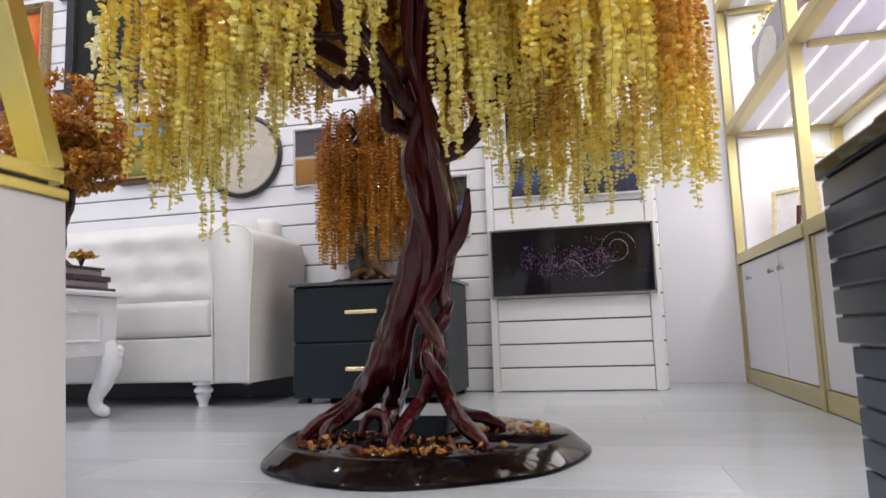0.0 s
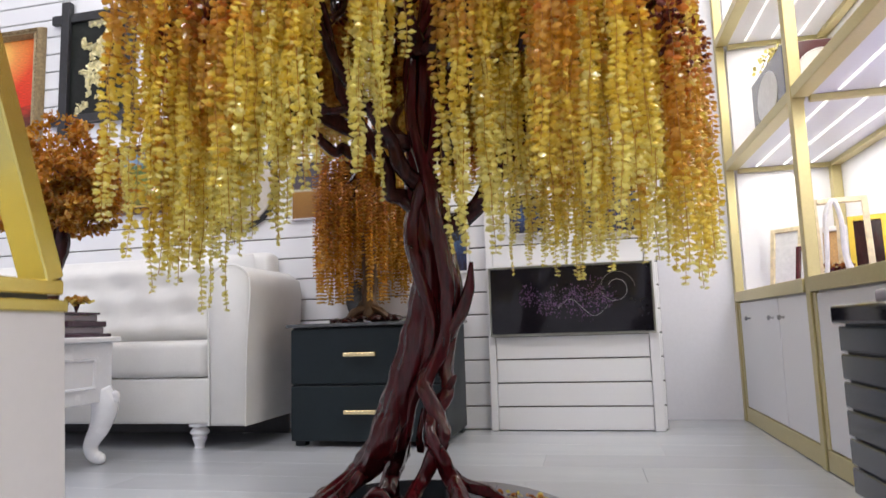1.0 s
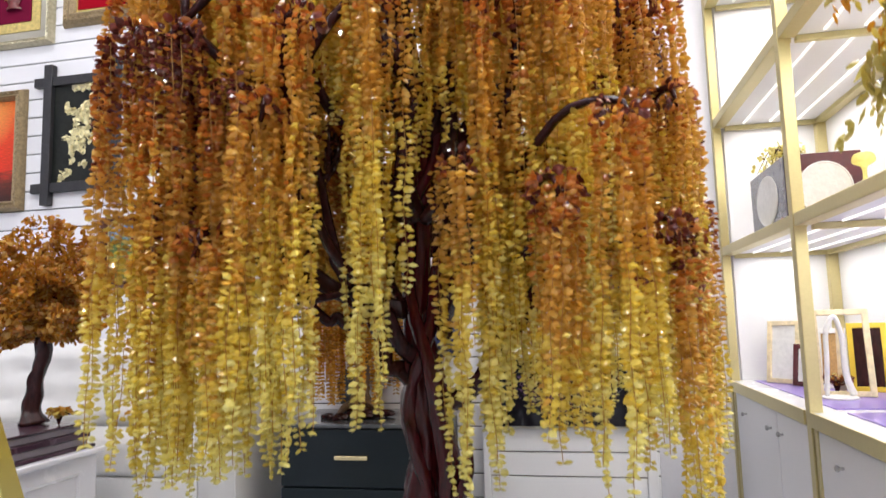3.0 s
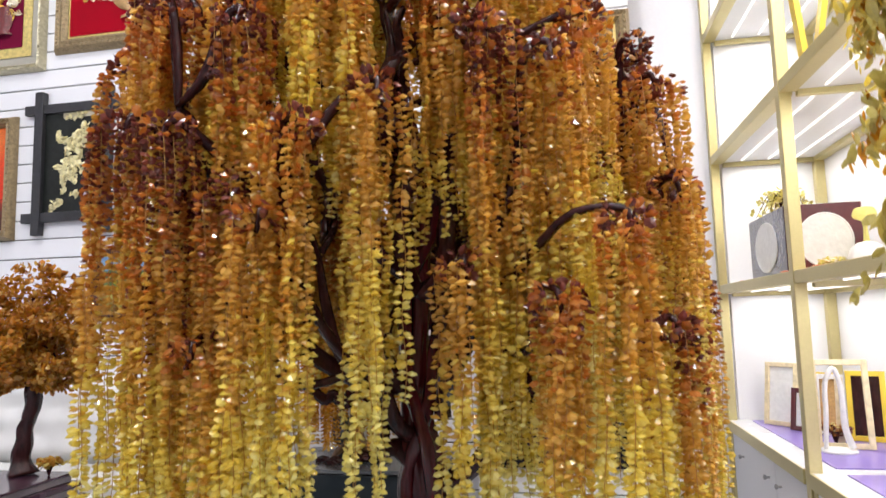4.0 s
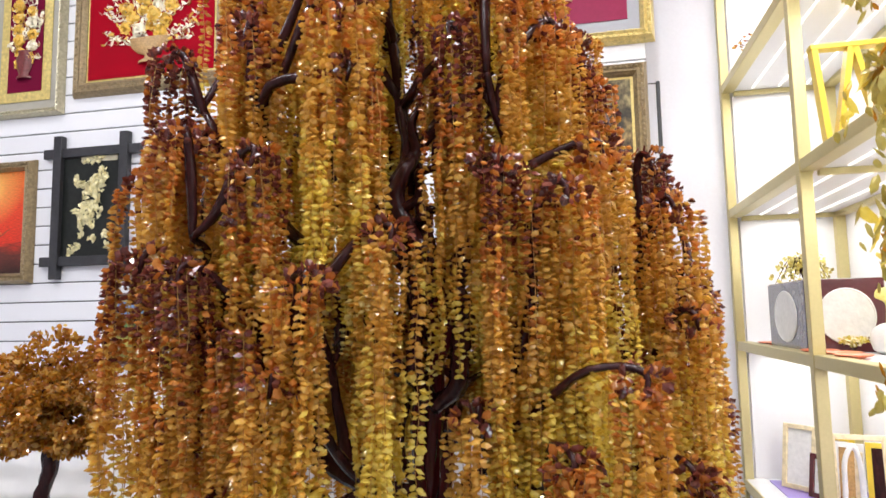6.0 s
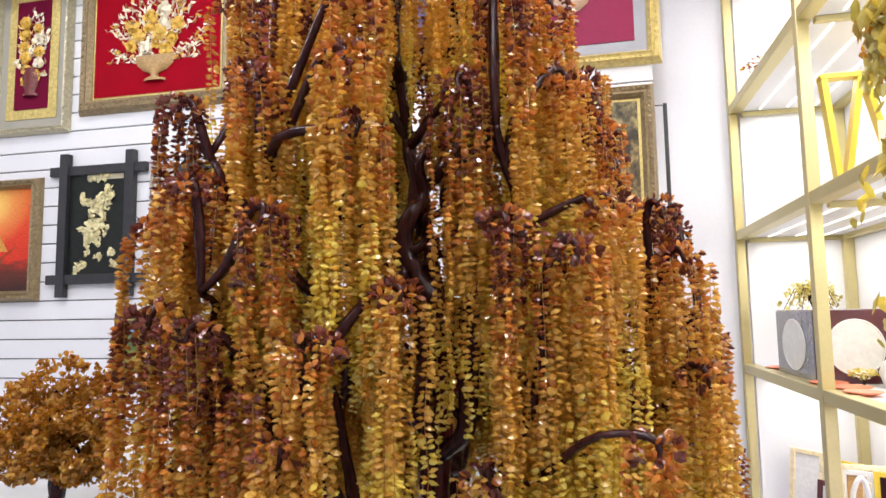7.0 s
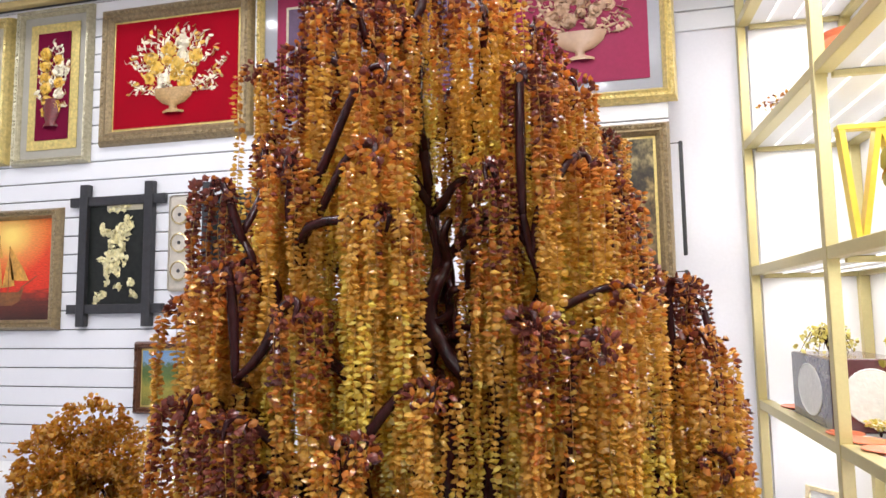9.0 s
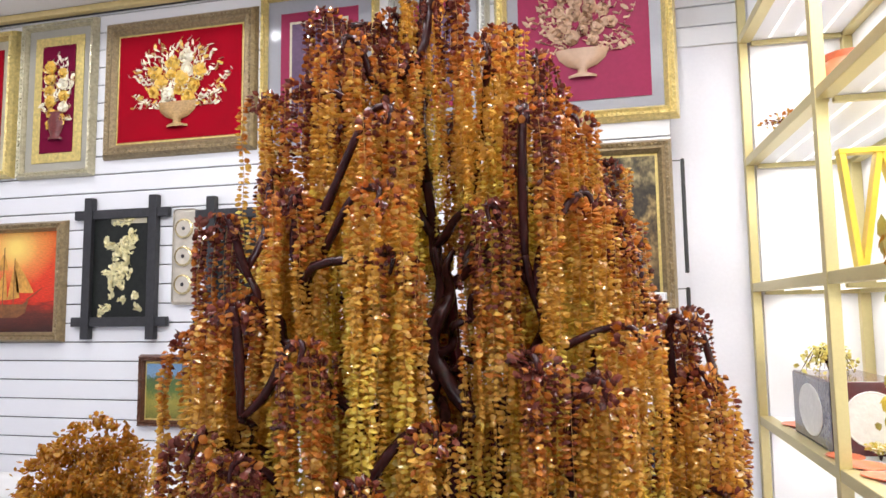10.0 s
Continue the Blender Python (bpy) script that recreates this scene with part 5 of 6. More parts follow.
def strand(x, y, z, top, end, redness, r):
    """One hanging strand: paired chips down a thread."""
    step = 0.0110
    m = max(5, int((top - end) / step))
    t = np.arange(m)
    swing, b, face = r.normal(size=2) * 0.012, r.uniform(0, 6.28), r.uniform(0, 2 * math.pi)
    px = x + swing[0] * (t / m) + 0.003 * np.sin(t * 0.4 + b)
    py = y + swing[1] * (t / m) + 0.003 * np.cos(t * 0.35 + b)
    pz = top - t * step
    f = face + 0.35 * np.sin(t * 0.10 + b)
    c, d, s, k = [], [], [], []
    for sgn in (-1, 1):
        keep = r.random(m) > 0.04
        ox, oy = sgn * np.cos(f), sgn * np.sin(f)
        sz = r.uniform(0.0058, 0.0090, m) * (0.7 + 0.3 * np.minimum(1, (m - t) / 6))
        c.append(np.stack([px + ox * sz * 0.95, py + oy * sz * 0.95, pz + r.normal(size=m) * 0.002], 1)[keep])
        d.append(np.stack([ox + r.normal(size=m) * 0.2, oy + r.normal(size=m) * 0.2, -0.15 + r.normal(size=m) * 0.22], 1)[keep])
        s.append(sz[keep])
        low = np.interp(pz, (0.42, 0.7, 1.0, 1.4, 2.2), (1.9, 1.25, 0.58, 0.40, 0.36))
        tone = (top - pz) / 0.24 + low - redness + r.normal(size=m) * 0.28
        tone = np.minimum(tone, np.interp(pz, (1.0, 1.3, 1.7), (6.0, 3.3, 2.7)) + r.normal(size=m) * 0.25)
        k.append(np.clip(np.digitize(tone, (0.38, 0.88, 2.0, 3.1)), 0, 4)[keep])
    thread = [(px[i], py[i], pz[i], 0.0004) for i in range(0, m - 1, 8)] + [(px[-1], py[-1], pz[-1], 0.0004)]
    return np.concatenate(c), np.concatenate(d), np.concatenate(s), np.concatenate(k), thread


def hem(x, y, r):
    """How far down strands reach: lower at the sides, higher in front of the trunk, highest behind it."""
    front = max(0.0, 1.35 - y) / 0.40
    low = 0.43 + 0.15 * front + abs(r.normal()) * 0.09
    if y > 1.40 and -0.58 < x < 0.04:
        low = max(low, 0.80 + 0.1 * r.random())
    return low


STRANDS, REST = [0], []


def cluster(tip, seed, dark):
    """The strands that hang from one branch tip, with the dark knot of leaves at the top."""
    r = np.random.default_rng(seed)
    x, y, z, a = tip
    n = int(r.integers(10, 14))
    redness = r.uniform(-0.6, 0.5)
    made, th = [], bmesh.new()
    long, drop = r.uniform(0.40, 0.72), r.uniform(-0.03, 0.13)
    if y < 1.25 and z < 1.5:
        long, drop = r.uniform(0.60, 0.85), r.uniform(-0.02, 0.07)
    for _ in range(n):
        q, b = 0.062 * math.sqrt(r.uniform(0.02, 1)), r.uniform(0, 2 * math.pi)
        top = z + r.uniform(-0.015, 0.02) - 4.0 * q * q
        end = max(top - long * r.uniform(0.72, 1.15), hem(x, y, r) + drop)
        if top - end < 0.06:
            continue
        made.append(strand(x + q * math.cos(b), y + q * math.sin(b), z, top, end, redness, r))
        tube(made[-1][4], len(made[-1][4]), 3, bm=th)
    c, d, s, k = [], [], [], []
    for _ in range(58):
        v = r.normal(size=3)
        v /= np.linalg.norm(v)
        c.append((x + v[0] * 0.042, y + v[1] * 0.042, z + 0.004 + v[2] * 0.026))
        d.append(v + r.normal(size=3) * 0.5)
        s.append(r.uniform(0.006, 0.011))
        k.append(0 if r.random() < dark else 1)
    knot = hang("leaf_knot", chips_mesh("leaf_knot", c, d, s, k, r), MATS, tree, "dark cherry amber leaf knot")
    if y < 1.40 and STRANDS[0] < 300:
        for g in made:
            hang("amber_strand", chips_mesh("amber_strand", g[0], g[1], g[2], g[3], r, wide=1.15, flat=1.85, level=0.55), MATS, tree)
            STRANDS[0] += 1
    else:
        REST.extend(made)
    part("threads", th, THREAD, knot)


for i, tip in enumerate(TIPS):
    smooth(part("branch", tube(branch_to(tip, i), 16, 7, 2, 0.12, 1, 0.25, 100 + i), BRANCH, tree), 180)
    cluster(tip, 500 + i, 0.8 if i < len(NEAR_TIPS) else 0.5)
rest = [np.concatenate([m[i] for m in REST]) for i in range(4)]
tagged(hang("strand_mass", chips_mesh("strand_mass", *rest, rng, wide=1.15, flat=1.85, level=0.55), MATS, tree, "dense mass of further hanging amber strands"), kind="stuff")
# loose amber pieces on the plinth
c, d, s, k = [], [], [], []
for bx, by, n, kinds in ((-0.27, 1.30, 80, (0, 0, 0, 1, 2)), (-0.10, 1.235, 80, (0, 2, 0, 1, 1)), (0.02, 1.27, 50, (0, 1, 2, 0)), (-0.06, 1.36, 45, (0, 0, 1, 2)), (-0.30, 1.40, 50, (0, 0, 0, 2)), (0.09, 1.60, 60, (0, 0, 1, 3)), (0.15, 1.50, 50, (1, 2, 0, 1)), (0.02, 1.47, 35, (0, 0, 2)), (-0.24, 1.42, 40, (0, 0, 1)), (-0.01, 1.24, 40, (1, 2, 1, 0))):
    for _ in range(n // 2):
        gx, gy = rng.normal(size=2)
        px, py = bx + gx * 0.035 - DX, by + gy * 0.018 - DY
        q = min(1.0, 0.270 / math.hypot(px, py))
        c.append((DX + px * q, DY + py * q, 0.0485 + abs(rng.normal()) * 0.004))
        d.append((rng.normal(), rng.normal(), rng.normal() * 0.3))
        s.append(rng.uniform(0.004, 0.0085))
        k.append(int(rng.choice(kinds)))
tagged(hang("amber_gravel", chips_mesh("amber_gravel", c, d, s, k, rng), MATS, tree, "loose red and yellow amber pieces"), kind="stuff")


# ---- smaller amber trees ----
def bonsai(label, place, trunk_pts, puffs, n, mats, seed, size=(0.006, 0.011), weeping=False):
    r = np.random.default_rng(seed)
    ob = thing("amber_tree", label, "amber tree", place)
    smooth(part("trunk", tube(trunk_pts, 30, 12, 4, 0.18, 1.5, 0.4, seed), BRANCH, ob), 180)
    x0, y0, z0 = trunk_pts[-1][:3]
    xb, yb, zb = trunk_pts[len(trunk_pts) // 2][:3]
    for i, (cx, cy, cz, rx, rz) in enumerate(puffs):
        u = r.uniform(0.3, 1)
        smooth(part("branch", tube(((xb + (x0 - xb) * u, yb + (y0 - yb) * u, zb + (z0 - zb) * u, 0.010), ((x0 + cx) / 2, (y0 + cy) / 2, (max(z0, zb) + cz) / 2 + 0.01, 0.007), (cx, cy, cz, 0.004)), 12, 7, 2, 0.1, 1, 0.3, seed + i), BRANCH, ob), 180)
        c, d, s, k = [], [], [], []
        for _ in range(n):
            v = r.normal(size=3)
            v /= np.linalg.norm(v)
            q = r.uniform(0.45, 1.0) ** 0.5
            lump = 1 + 0.28 * noise.noise(Vector(v) * 2.6 + Vector((i * 3.1, seed, 0)))
            p = np.array((cx + rx * q * lump * v[0], cy + rx * q * lump * v[1], cz + rz * q * lump * v[2]))
            if noise.noise(Vector(p) * 13) > 0.06:
                continue
            c.append(p)
            d.append(v + r.normal(size=3) * 0.8)
            s.append(r.uniform(*size))
            k.append(int(r.integers(0, len(mats))))
        hang("foliage", chips_mesh("foliage", c, d, s, k, r), mats, ob)
    return ob


# white cabriole table with the round tree
TBX0, TBX1, TBY0, TBY1, TBZ = -1.95, -1.385, 1.70, 2.12, 0.440
table = thing("side_table", "white carved side table with cabriole legs", "side table", (-1.55, 2.12, 0))
part("tabletop", boxed(TBX0 - 0.012, TBX1 + 0.012, TBY0 - 0.012, TBY1 + 0.012, TBZ - 0.02, TBZ, bev=0.006, seg=3), TABLE_WHITE, table)
part("apron", boxed(TBX0 + 0.01, TBX1 - 0.01, TBY0 + 0.006, TBY1 - 0.006, 0.215, TBZ - 0.0205, bev=0.004), TABLE_WHITE, table)
bead = moulding(0.0, TBY1 - TBY0 - 0.19, 0.262, 0.368, 0.010, 0.008, 0.0)
bead.transform(Matrix.Translation((TBX1 - 0.011, TBY0 + 0.10, 0)) @ pose(0, 0, 0, 0, 0, 90))
part("beading", bead, TABLE_WHITE, table, "raised white moulding")
for lx, sx in ((TBX0 + 0.04, -1), (TBX1 - 0.035, 1)):
    for ly, sy in ((TBY0 + 0.035, -1), (TBY1 - 0.035, 1)):
        leg = smooth(part("leg", tube(((lx, ly, 0.26, 0.036), (lx + sx * 0.012, ly + sy * 0.012, 0.20, 0.044), (lx + sx * 0.002, ly + sy * 0.002, 0.13, 0.034), (lx - sx * 0.022, ly - sy * 0.01, 0.07, 0.025), (lx - sx * 0.016, ly - sy * 0.006, 0.035, 0.022), (lx + sx * 0.004, ly + sy * 0.006, 0.021, 0.021), (lx + sx * 0.018, ly + sy * 0.012, 0.022, 0.014)), 34, 12, 3, 0.05, 0.5), TABLE_WHITE, table), 180)
        car = bmesh.new()
        for i in range(9):
            t = i / 8
            bmesh.ops.create_icosphere(car, subdivisions=1, radius=0.019 - 0.008 * t, matrix=Matrix.Translation((lx + sx * (0.046 - 0.036 * t + 0.006 * math.sin(i * 2.0)), ly + sy * (0.02 - 0.012 * t), 0.235 - 0.115 * t)))
        smooth(part("carving", car, TABLE_WHITE, leg, "carved white leaf ornament"), 180)
    smooth(part("foot_scroll", lathe(((0.022, -0.018), (0.027, 0.0), (0.022, 0.018)), (lx + sx * 0.018, TBY0 + 0.022, 0.0275), 16, "y"), TABLE_WHITE, table), 60)
base = thing("stacked_plinth", "stacked dark purple lacquered plinth on the side table", "plinth", (-1.5, 2.1, TBZ))
for i, (w, z0, z1, m) in enumerate(((0.012, 0.0, 0.012, BOOK_PURPLE), (0.03, 0.0125, 0.035, BOOK_GREY), (0.024, 0.0355, 0.055, BOOK_PURPLE), (0.045, 0.0555, 0.078, BOOK_GREY), (0.038, 0.0785, 0.086, BOOK_PURPLE))):
    part("tier", boxed(-1.90 + w, -1.385 - w, 1.72 + w, 2.12 - w, TBZ + z0, TBZ + z1, bev=0.003), m, base)
BT = TBZ + 0.087
bonsai("round orange amber tree with dark trunk on the side table", (-1.60, 2.03, BT), ((-1.585, 2.03, BT, 0.045), (-1.59, 2.03, BT + 0.06, 0.028), (-1.575, 2.03, BT + 0.15, 0.024), (-1.55, 2.03, BT + 0.24, 0.022), (-1.56, 2.03, BT + 0.36, 0.016), (-1.58, 2.03, BT + 0.50, 0.010)),
       ((-1.53, 2.01, 1.04, 0.20, 0.13), (-1.55, 2.02, 1.13, 0.15, 0.10), (-1.65, 2.03, 1.00, 0.17, 0.13), (-1.45, 1.98, 0.93, 0.13, 0.10), (-1.53, 1.96, 0.95, 0.17, 0.12), (-1.71, 2.04, 0.88, 0.13, 0.09), (-1.49, 2.08, 0.99, 0.17, 0.14), (-1.61, 2.10, 0.92, 0.15, 0.11), (-1.44, 2.02, 0.88, 0.12, 0.08)), 1800, [RUSSET, TOPAZ, RUSSET, TOPAZ, HONEY], 77, size=(0.0065, 0.012))
sprig("amber_sprig", "small golden amber bush on the stacked plinth", -1.47, 2.02, TBZ + 0.0865, 0.045, 150, [HONEY, LEMON, TOPAZ], rng, category="amber bush")
# weeping orange tree on the chest, with its root base and an oval plate
wt = (-0.61, 2.64)
w_tree = thing("amber_tree", "weeping orange amber tree with rocky base on the dark chest", "amber tree", (*wt, NZ))
bm = bmesh.new()
for i in range(26):
    a, q = rng.uniform(0, 6.28), rng.uniform(0, 0.13)
    bmesh.ops.create_icosphere(bm, subdivisions=1, radius=rng.uniform(0.018, 0.032), matrix=Matrix.Translation((wt[0] + 1.2 * q * math.cos(a), wt[1] + 0.8 * q * math.sin(a), NZ + 0.014 + (0.1 - q) * 0.28)) @ Matrix.Diagonal((1.3, 1, 0.55, 1)))
part("rocky_base", bm, BRANCH, w_tree)
TAN_WOOD = material("tan_root_wood", (0.11, 0.06, 0.025), 0.4, var=0.5, scale=25, bump=0.004, stretch=(3, 3, 0.8))
smooth(part("trunk", tube(((wt[0] + 0.01, wt[1], NZ + 0.02, 0.05), (wt[0], wt[1], NZ + 0.10, 0.034), (wt[0] + 0.01, wt[1], NZ + 0.25, 0.030), (wt[0] - 0.01, wt[1], NZ + 0.42, 0.022), (wt[0], wt[1], NZ + 0.75, 0.010)), 30, 12, 4, 0.2, 1.5, 0.4, 3), TAN_WOOD, w_tree), 180)
for i, (dx, dy) in enumerate(((0.10, -0.03), (-0.08, -0.04), (0.06, 0.05))):
    part("root", tube(((wt[0], wt[1], NZ + 0.07, 0.02), (wt[0] + dx * 0.6, wt[1] + dy, NZ + 0.045, 0.014), (wt[0] + dx, wt[1] + dy * 1.3, NZ + 0.012, 0.008)), 12, 8, 2, 0.1, 1, 0.3, i), TAN_WOOD, w_tree)
c, d, s, k = [], [], [], []
for i in range(22):
    a, q = 2 * math.pi * i / 22 * 2.0, 0.05 + 0.19 * (i % 5) / 4
    tipx, tipy, tipz = wt[0] + q * 1.15 * math.cos(a), min(wt[1] + q * math.sin(a), 2.79), NZ + 0.80 - 1.2 * q + rng.uniform(-0.05, 0.08)
    part("branch", tube(((wt[0], wt[1], NZ + 0.35 + 0.02 * i, 0.010), ((wt[0] + tipx) / 2, (wt[1] + tipy) / 2, tipz, 0.006), (tipx, tipy, tipz, 0.003)), 10, 6), BRANCH, w_tree)
    for j in range(15):
        sx, sy = tipx + rng.normal() * 0.032, min(tipy + rng.normal() * 0.032, 2.83)
        ln = rng.uniform(0.26, 0.56)
        m = int(ln / 0.014)
        if tipz - m * 0.014 < NZ + 0.06:
            m = int((tipz - NZ - 0.06) / 0.014)
        for t in range(m):
            for sg in (-1, 1):
                c.append((sx + sg * 0.007 * math.cos(j), sy + sg * 0.007 * math.sin(j), tipz - t * 0.014))
                d.append((sg * math.cos(j), sg * math.sin(j), -0.5))
                s.append(rng.uniform(0.006, 0.009))
                k.append(int(np.clip(t / m * 2.4 + rng.normal() * 0.5, 0, 2)))
tagged(hang("strand_mass", chips_mesh("strand_mass", c, d, s, k, rng, flat=1.4, level=0.5), [RUSSET, TOPAZ, HONEY], w_tree, "hanging strands of orange amber"), kind="stuff")
plate = thing("oval_ornament", "dark oval stone ornament standing on the chest", "ornament", (-0.68, 2.70, NZ))
bm = bmesh.new()
bmesh.ops.create_icosphere(bm, subdivisions=3, radius=1, matrix=Matrix.Translation((-0.70, 2.72, NZ + 0.105)) @ Matrix.Diagonal((0.042, 0.014, 0.078, 1)))
smooth(part("stone", bm, MARBLE, plate), 180)
part("foot", lathe(((0.035, 0.0), (0.035, 0.012), (0.015, 0.022), (0.012, 0.034)), (-0.70, 2.72, NZ), 16), BLACK_WOOD, plate)

# ---- pale pedestal with the gold triangular stand ----
PR, PY1 = -0.472, 0.880
ped = thing("pedestal", "pale painted pedestal with a gold rim", "pedestal", (-0.72, 0.7, 0))
bm = boxed(-0.937, PR - 0.003, 0.385, PY1 - 0.003, 0.0, 0.474)
for v in bm.verts:
    if v.co.z < 0.1:
        v.co.x += 0.022 if v.co.x > -0.7 else -0.022
bmesh.ops.bevel(bm, geom=bm.edges[:], offset=0.002, segments=1, affect="EDGES")
part("body", bm, PEDESTAL, ped)
part("rim", boxed(-0.940, PR, 0.382, PY1, 0.4745, 0.491, bev=0.002, seg=1), GOLD_BRIGHT, ped, "polished gold rim")
aframe = thing("triangular_stand", "polished gold triangular stand on the pedestal", "stand", (-0.505, 0.65, 0.4915))


def flat_bar(p, q, half_x, half_t):
    """A square bar from p to q in the plane of constant x."""
    p, q = Vector(p), Vector(q)
    way = (q - p).normalized()
    side = Vector((1, 0, 0))
    up = way.cross(side)
    bm = bmesh.new()
    vs = [bm.verts.new(o + side * a * half_x + up * b * half_t) for o in (p, q) for a, b in ((-1, -1), (1, -1), (1, 1), (-1, 1))]
    for f in ((3, 2, 1, 0), (4, 5, 6, 7), (0, 1, 5, 4), (1, 2, 6, 5), (2, 3, 7, 6), (3, 0, 4, 7)):
        bm.faces.new([vs[i] for i in f])
    bmesh.ops.bevel(bm, geom=bm.edges[:], offset=0.002, segments=1, affect="EDGES")
    bmesh.ops.recalc_face_normals(bm, faces=bm.faces)
    return bm


part("bottom_bar", boxed(-0.527, -0.477, 0.405, 0.875, 0.499, 0.520, bev=0.002, seg=1), GOLD_BRIGHT, aframe)
part("foot", boxed(-0.522, -0.482, 0.43, 0.85, 0.4915, 0.4988), BLACK_WOOD, aframe)
part("leg", flat_bar((-0.502, 0.860, 0.5205), (-0.502, 0.675, 1.00), 0.025, 0.016), GOLD_BRIGHT, aframe)
part("leg", flat_bar((-0.502, 0.420, 0.5205), (-0.502, 0.605, 1.00), 0.025, 0.016), GOLD_BRIGHT, aframe)
part("peak", boxed(-0.527, -0.477, 0.59, 0.69, 0.995, 1.025, bev=0.004), GOLD_BRIGHT, aframe)

# ---- slate grey cabinet with a leafy amber tree ----
GX0, GY1 = 0.550, 0.900
grey = thing("display_cabinet", "slate grey slatted display cabinet with black glass top", "cabinet", (0.74, 0.68, 0))
part("base", boxed(GX0 + 0.018, 0.82, 0.43, GY1 - 0.014, 0.0, 0.2345), GREY_LACQUER, grey)
part("body", boxed(GX0 + 0.007, 0.83, 0.418, GY1 - 0.003, 0.235, 0.424), GREY_LACQUER, grey)
for q in range(7):
    part("slat", boxed(GX0 + 0.010, GX0 + 0.0178, 0.4305, GY1 - 0.012, 0.002 + 0.0333 * q, 0.0325 + 0.0333 * q, bev=0.0015, seg=1), GREY_LACQUER, grey)
    part("end_slat", boxed(GX0 + 0.018, 0.82, GY1 - 0.0138, GY1 - 0.0065, 0.002 + 0.0333 * q, 0.0325 + 0.0333 * q, bev=0.0015, seg=1), GREY_LACQUER, grey)
for q in range(6):
    part("slat", boxed(GX0, GX0 + 0.0068, 0.4185, GY1 - 0.001, 0.236 + 0.0314 * q, 0.2648 + 0.0314 * q, bev=0.0015, seg=1), GREY_GLOSS, grey)
    part("end_slat", boxed(GX0 + 0.007, 0.83, GY1 - 0.0028, GY1 + 0.004, 0.236 + 0.0314 * q, 0.2648 + 0.0314 * q, bev=0.0015, seg=1), GREY_GLOSS, grey)
part("top", boxed(GX0 - 0.004, 0.84, 0.41, GY1 + 0.008, 0.4245, 0.446, bev=0.003), BLACK_GLASS, grey, "black glass top")
tray = thing("tree_plinth", "dark stone plinth under the leafy amber tree", "plinth", (0.71, 0.72, 0.4465))
for q, (ins, z0, z1) in enumerate(((0.0, 0.4465, 0.462), (0.014, 0.4625, 0.486))):
    part("tier", boxed(0.585 + ins, 0.82 - ins, 0.52 + ins, 0.885 - ins, z0, z1, bev=0.004), MARBLE if q else BOOK_GREY, tray)
leafy = thing("amber_tree", "green-gold amber tree with long leaves on the slate cabinet", "amber tree", (0.70, 0.72, 0.4865))
smooth(part("trunk", tube(((0.71, 0.725, 0.4868, 0.05), (0.7, 0.725, 0.575, 0.03), (0.72, 0.725, 0.825, 0.025), (0.69, 0.725, 1.125, 0.02), (0.71, 0.725, 1.475, 0.016), (0.68, 0.725, 1.825, 0.01), (0.67, 0.725, 2.075, 0.006)), 40, 12, 4, 0.2, 2, 0.4, 9), BRANCH, leafy), 180)
lr = np.random.default_rng(91)
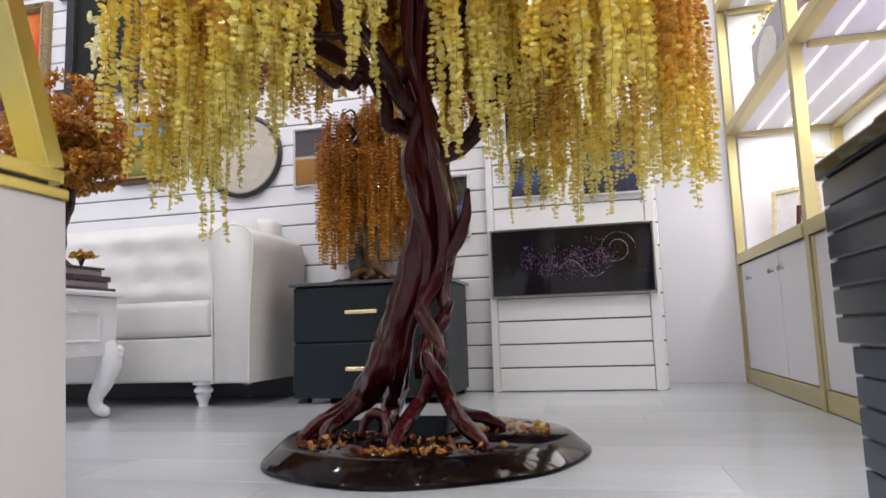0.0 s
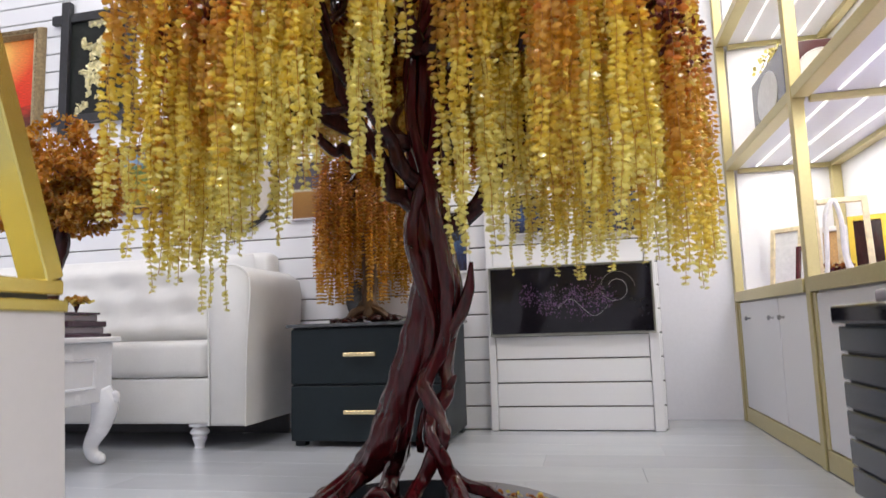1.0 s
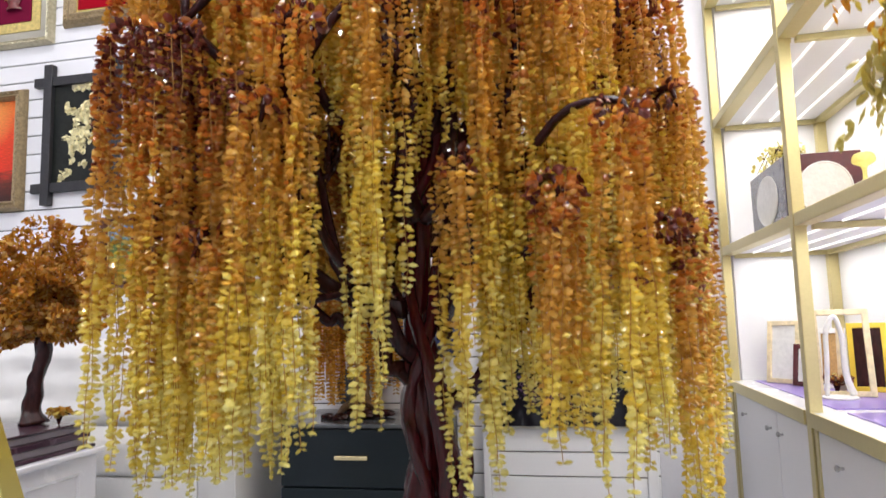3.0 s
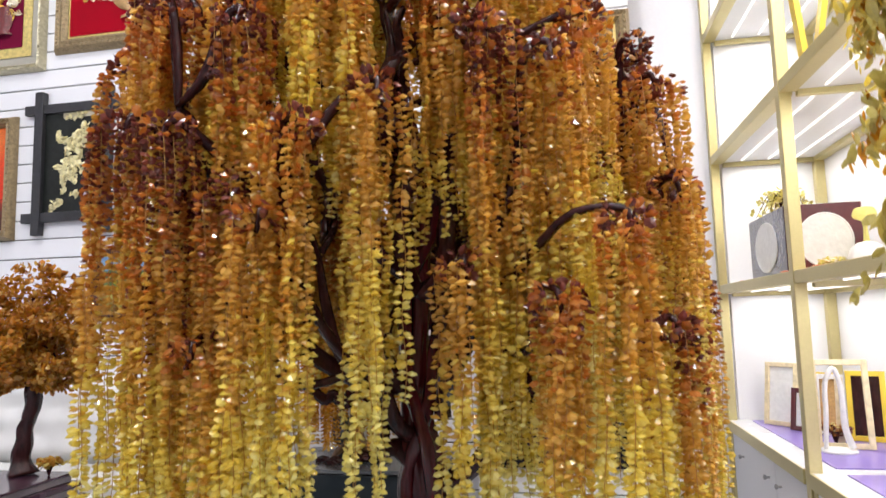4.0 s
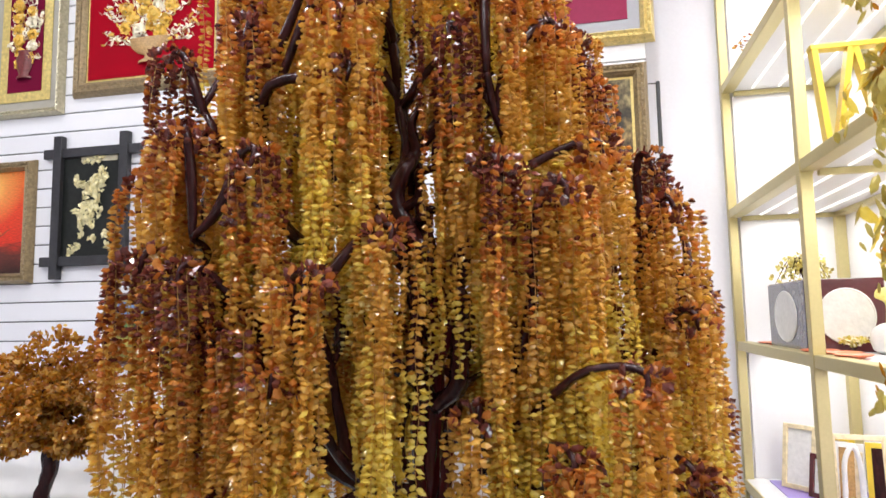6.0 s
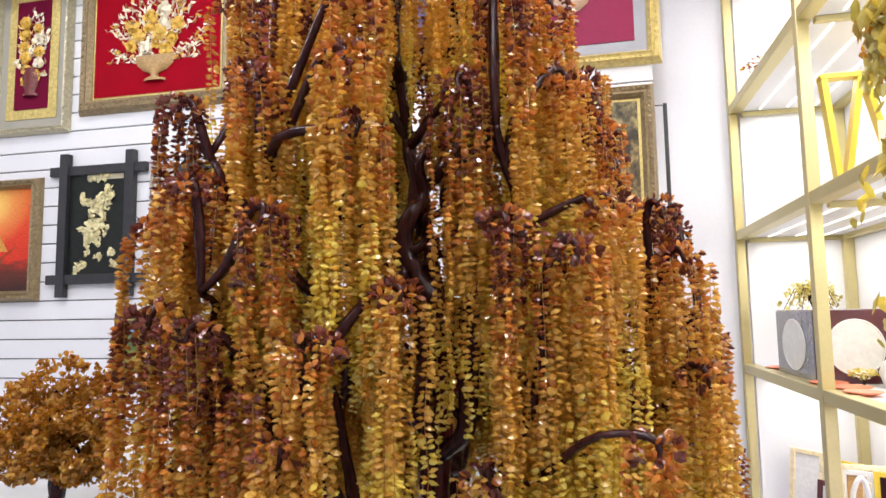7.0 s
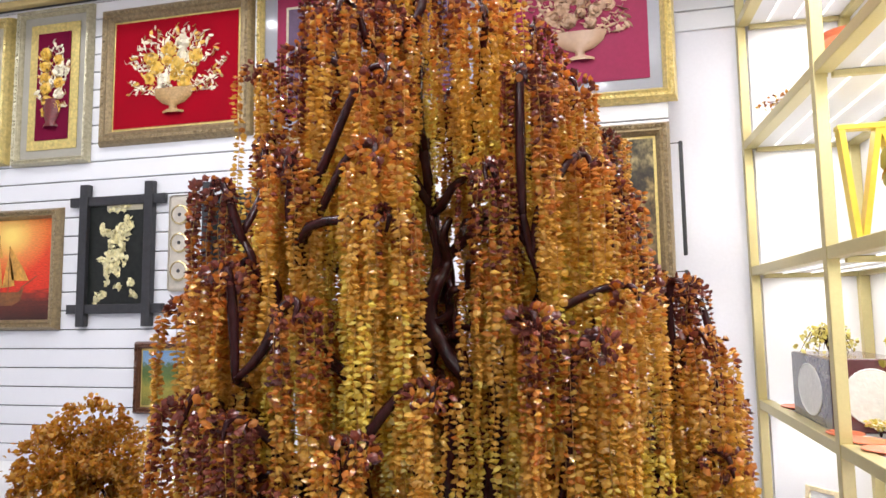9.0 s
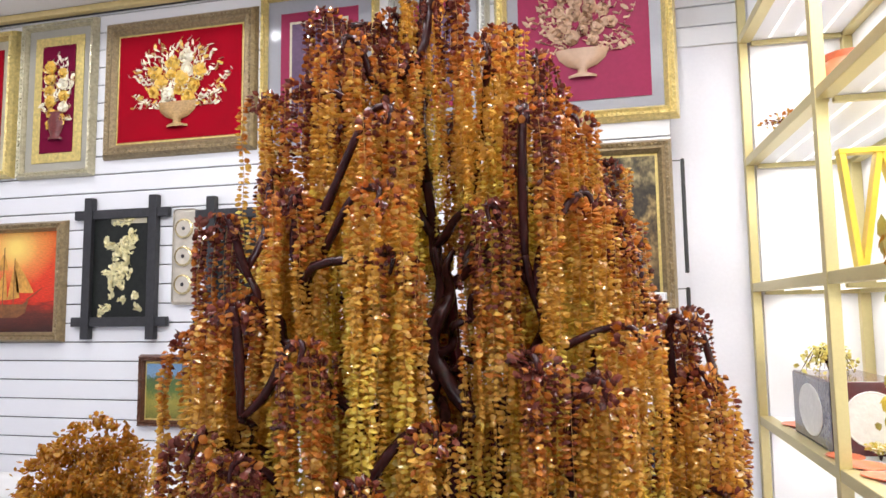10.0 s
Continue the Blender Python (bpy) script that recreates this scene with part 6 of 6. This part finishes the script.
for i, (z0, tx, ty, tz) in enumerate(((1.075, 0.592, 0.825, 1.095), (1.125, 0.577, 0.785, 1.235), (1.225, 0.592, 0.845, 1.355), (1.325, 0.567, 0.7255, 1.475), (1.375, 0.612, 0.875, 1.535), (1.525, 0.577, 0.825, 1.675), (1.575, 0.632, 0.845, 1.775), (1.675, 0.592, 0.7255, 1.895), (1.175, 0.652, 0.875, 1.195), (1.475, 0.652, 0.785, 1.575), (1.025, 0.632, 0.785, 0.995))):
    part("branch", tube(((0.70, 0.725, z0, 0.010), ((0.70 + tx) / 2, (0.725 + ty) / 2, tz + 0.01, 0.007), (tx, ty, tz, 0.004)), 12, 7, 2, 0.1, 1, 0.3, i), BRANCH, leafy)
    c, d, s, k = [], [], [], []
    for _ in range(32):
        u = lr.uniform(0.4, 1.08)
        p = np.array((0.70 + (tx - 0.70) * u, 0.725 + (ty - 0.725) * u, tz + 0.005)) + lr.normal(size=3) * np.array((0.010, 0.014, 0.012))
        way, tone = np.array((lr.normal() * 0.3, lr.normal() * 0.3, -1.0)), int(lr.choice([0, 0, 0, 1, 2]))
        for q in range(11):
            c.append(p + way * 0.0075 * q + lr.normal(size=3) * np.array((0.007, 0.007, 0.003)) * (1.2 - q / 14))
            d.append((lr.normal() * 0.6, lr.normal() * 0.6, -1.0))
            s.append(lr.uniform(0.009, 0.017) * (1 - q / 22))
            k.append(tone if lr.random() < 0.75 else 0)
    hang("leaves", chips_mesh("leaves", c, d, s, k, lr, flat=0.6, wide=0.62), [OLIVE, LEMON, TOPAZ], leafy)

# ---- boards of the slatted wall, last ----
SLAT_MESH = {}


def slat_row(parent, x0, x1, z0, z1, y=WALL_Y):
    key = (round(x0, 3), round(x1, 3), round(z1 - z0, 3))
    if key not in SLAT_MESH:
        me = bpy.data.meshes.new("slat")
        bm = boxed(x0, x1, y, y + 0.0135, 0, z1 - z0, bev=0.0025, seg=1)
        bm.to_mesh(me)
        bm.free()
        me.materials.append(WHITE)
        SLAT_MESH[key] = me
    ob = new("slat", SLAT_MESH[key])
    ob.parent = parent
    ob.location = (0, 0, z0)


k = 0
while k * PITCH < 3.22:
    z0 = 0.004 + k * PITCH
    z1 = min(z0 + PITCH - GAP, 3.213)
    slat_row(slat_wall, FAR_LEFT + 0.01, 0.558, z0, z1)
    if z0 > 2.80:
        slat_row(wall_north, 0.562, SHELF_X + 0.048, z0, z1, ALCOVE_Y - 0.0137)
    k += 1

plank_rng = random.Random(4)
PLANKS = {}
row, y = 0, FAR_FRONT
while y < ALCOVE_Y - 0.01:
    y1 = min(y + 0.192, ALCOVE_Y - 0.002)
    x = FAR_LEFT - plank_rng.uniform(0.1, 1.1)
    while x < SHELF_BACK:
        a, b = max(x, FAR_LEFT), min(x + 1.22, SHELF_BACK)
        if b - a > 0.02:
            key = (round(b - a, 3), round(y1 - y, 3))
            if key not in PLANKS:
                me = bpy.data.meshes.new("plank")
                bm = boxed(0.0002, b - a - 0.0002, 0.0002, y1 - y - 0.0002, -0.0038, 0.0, bev=0.0004, seg=1)
                bm.to_mesh(me)
                bm.free()
                me.materials.append(FLOOR)
                PLANKS[key] = me
            ob = new("plank", PLANKS[key])
            ob.parent = floor
            ob.location = (a, y, 0)
        x += 1.22
    y += 0.192
    row += 1
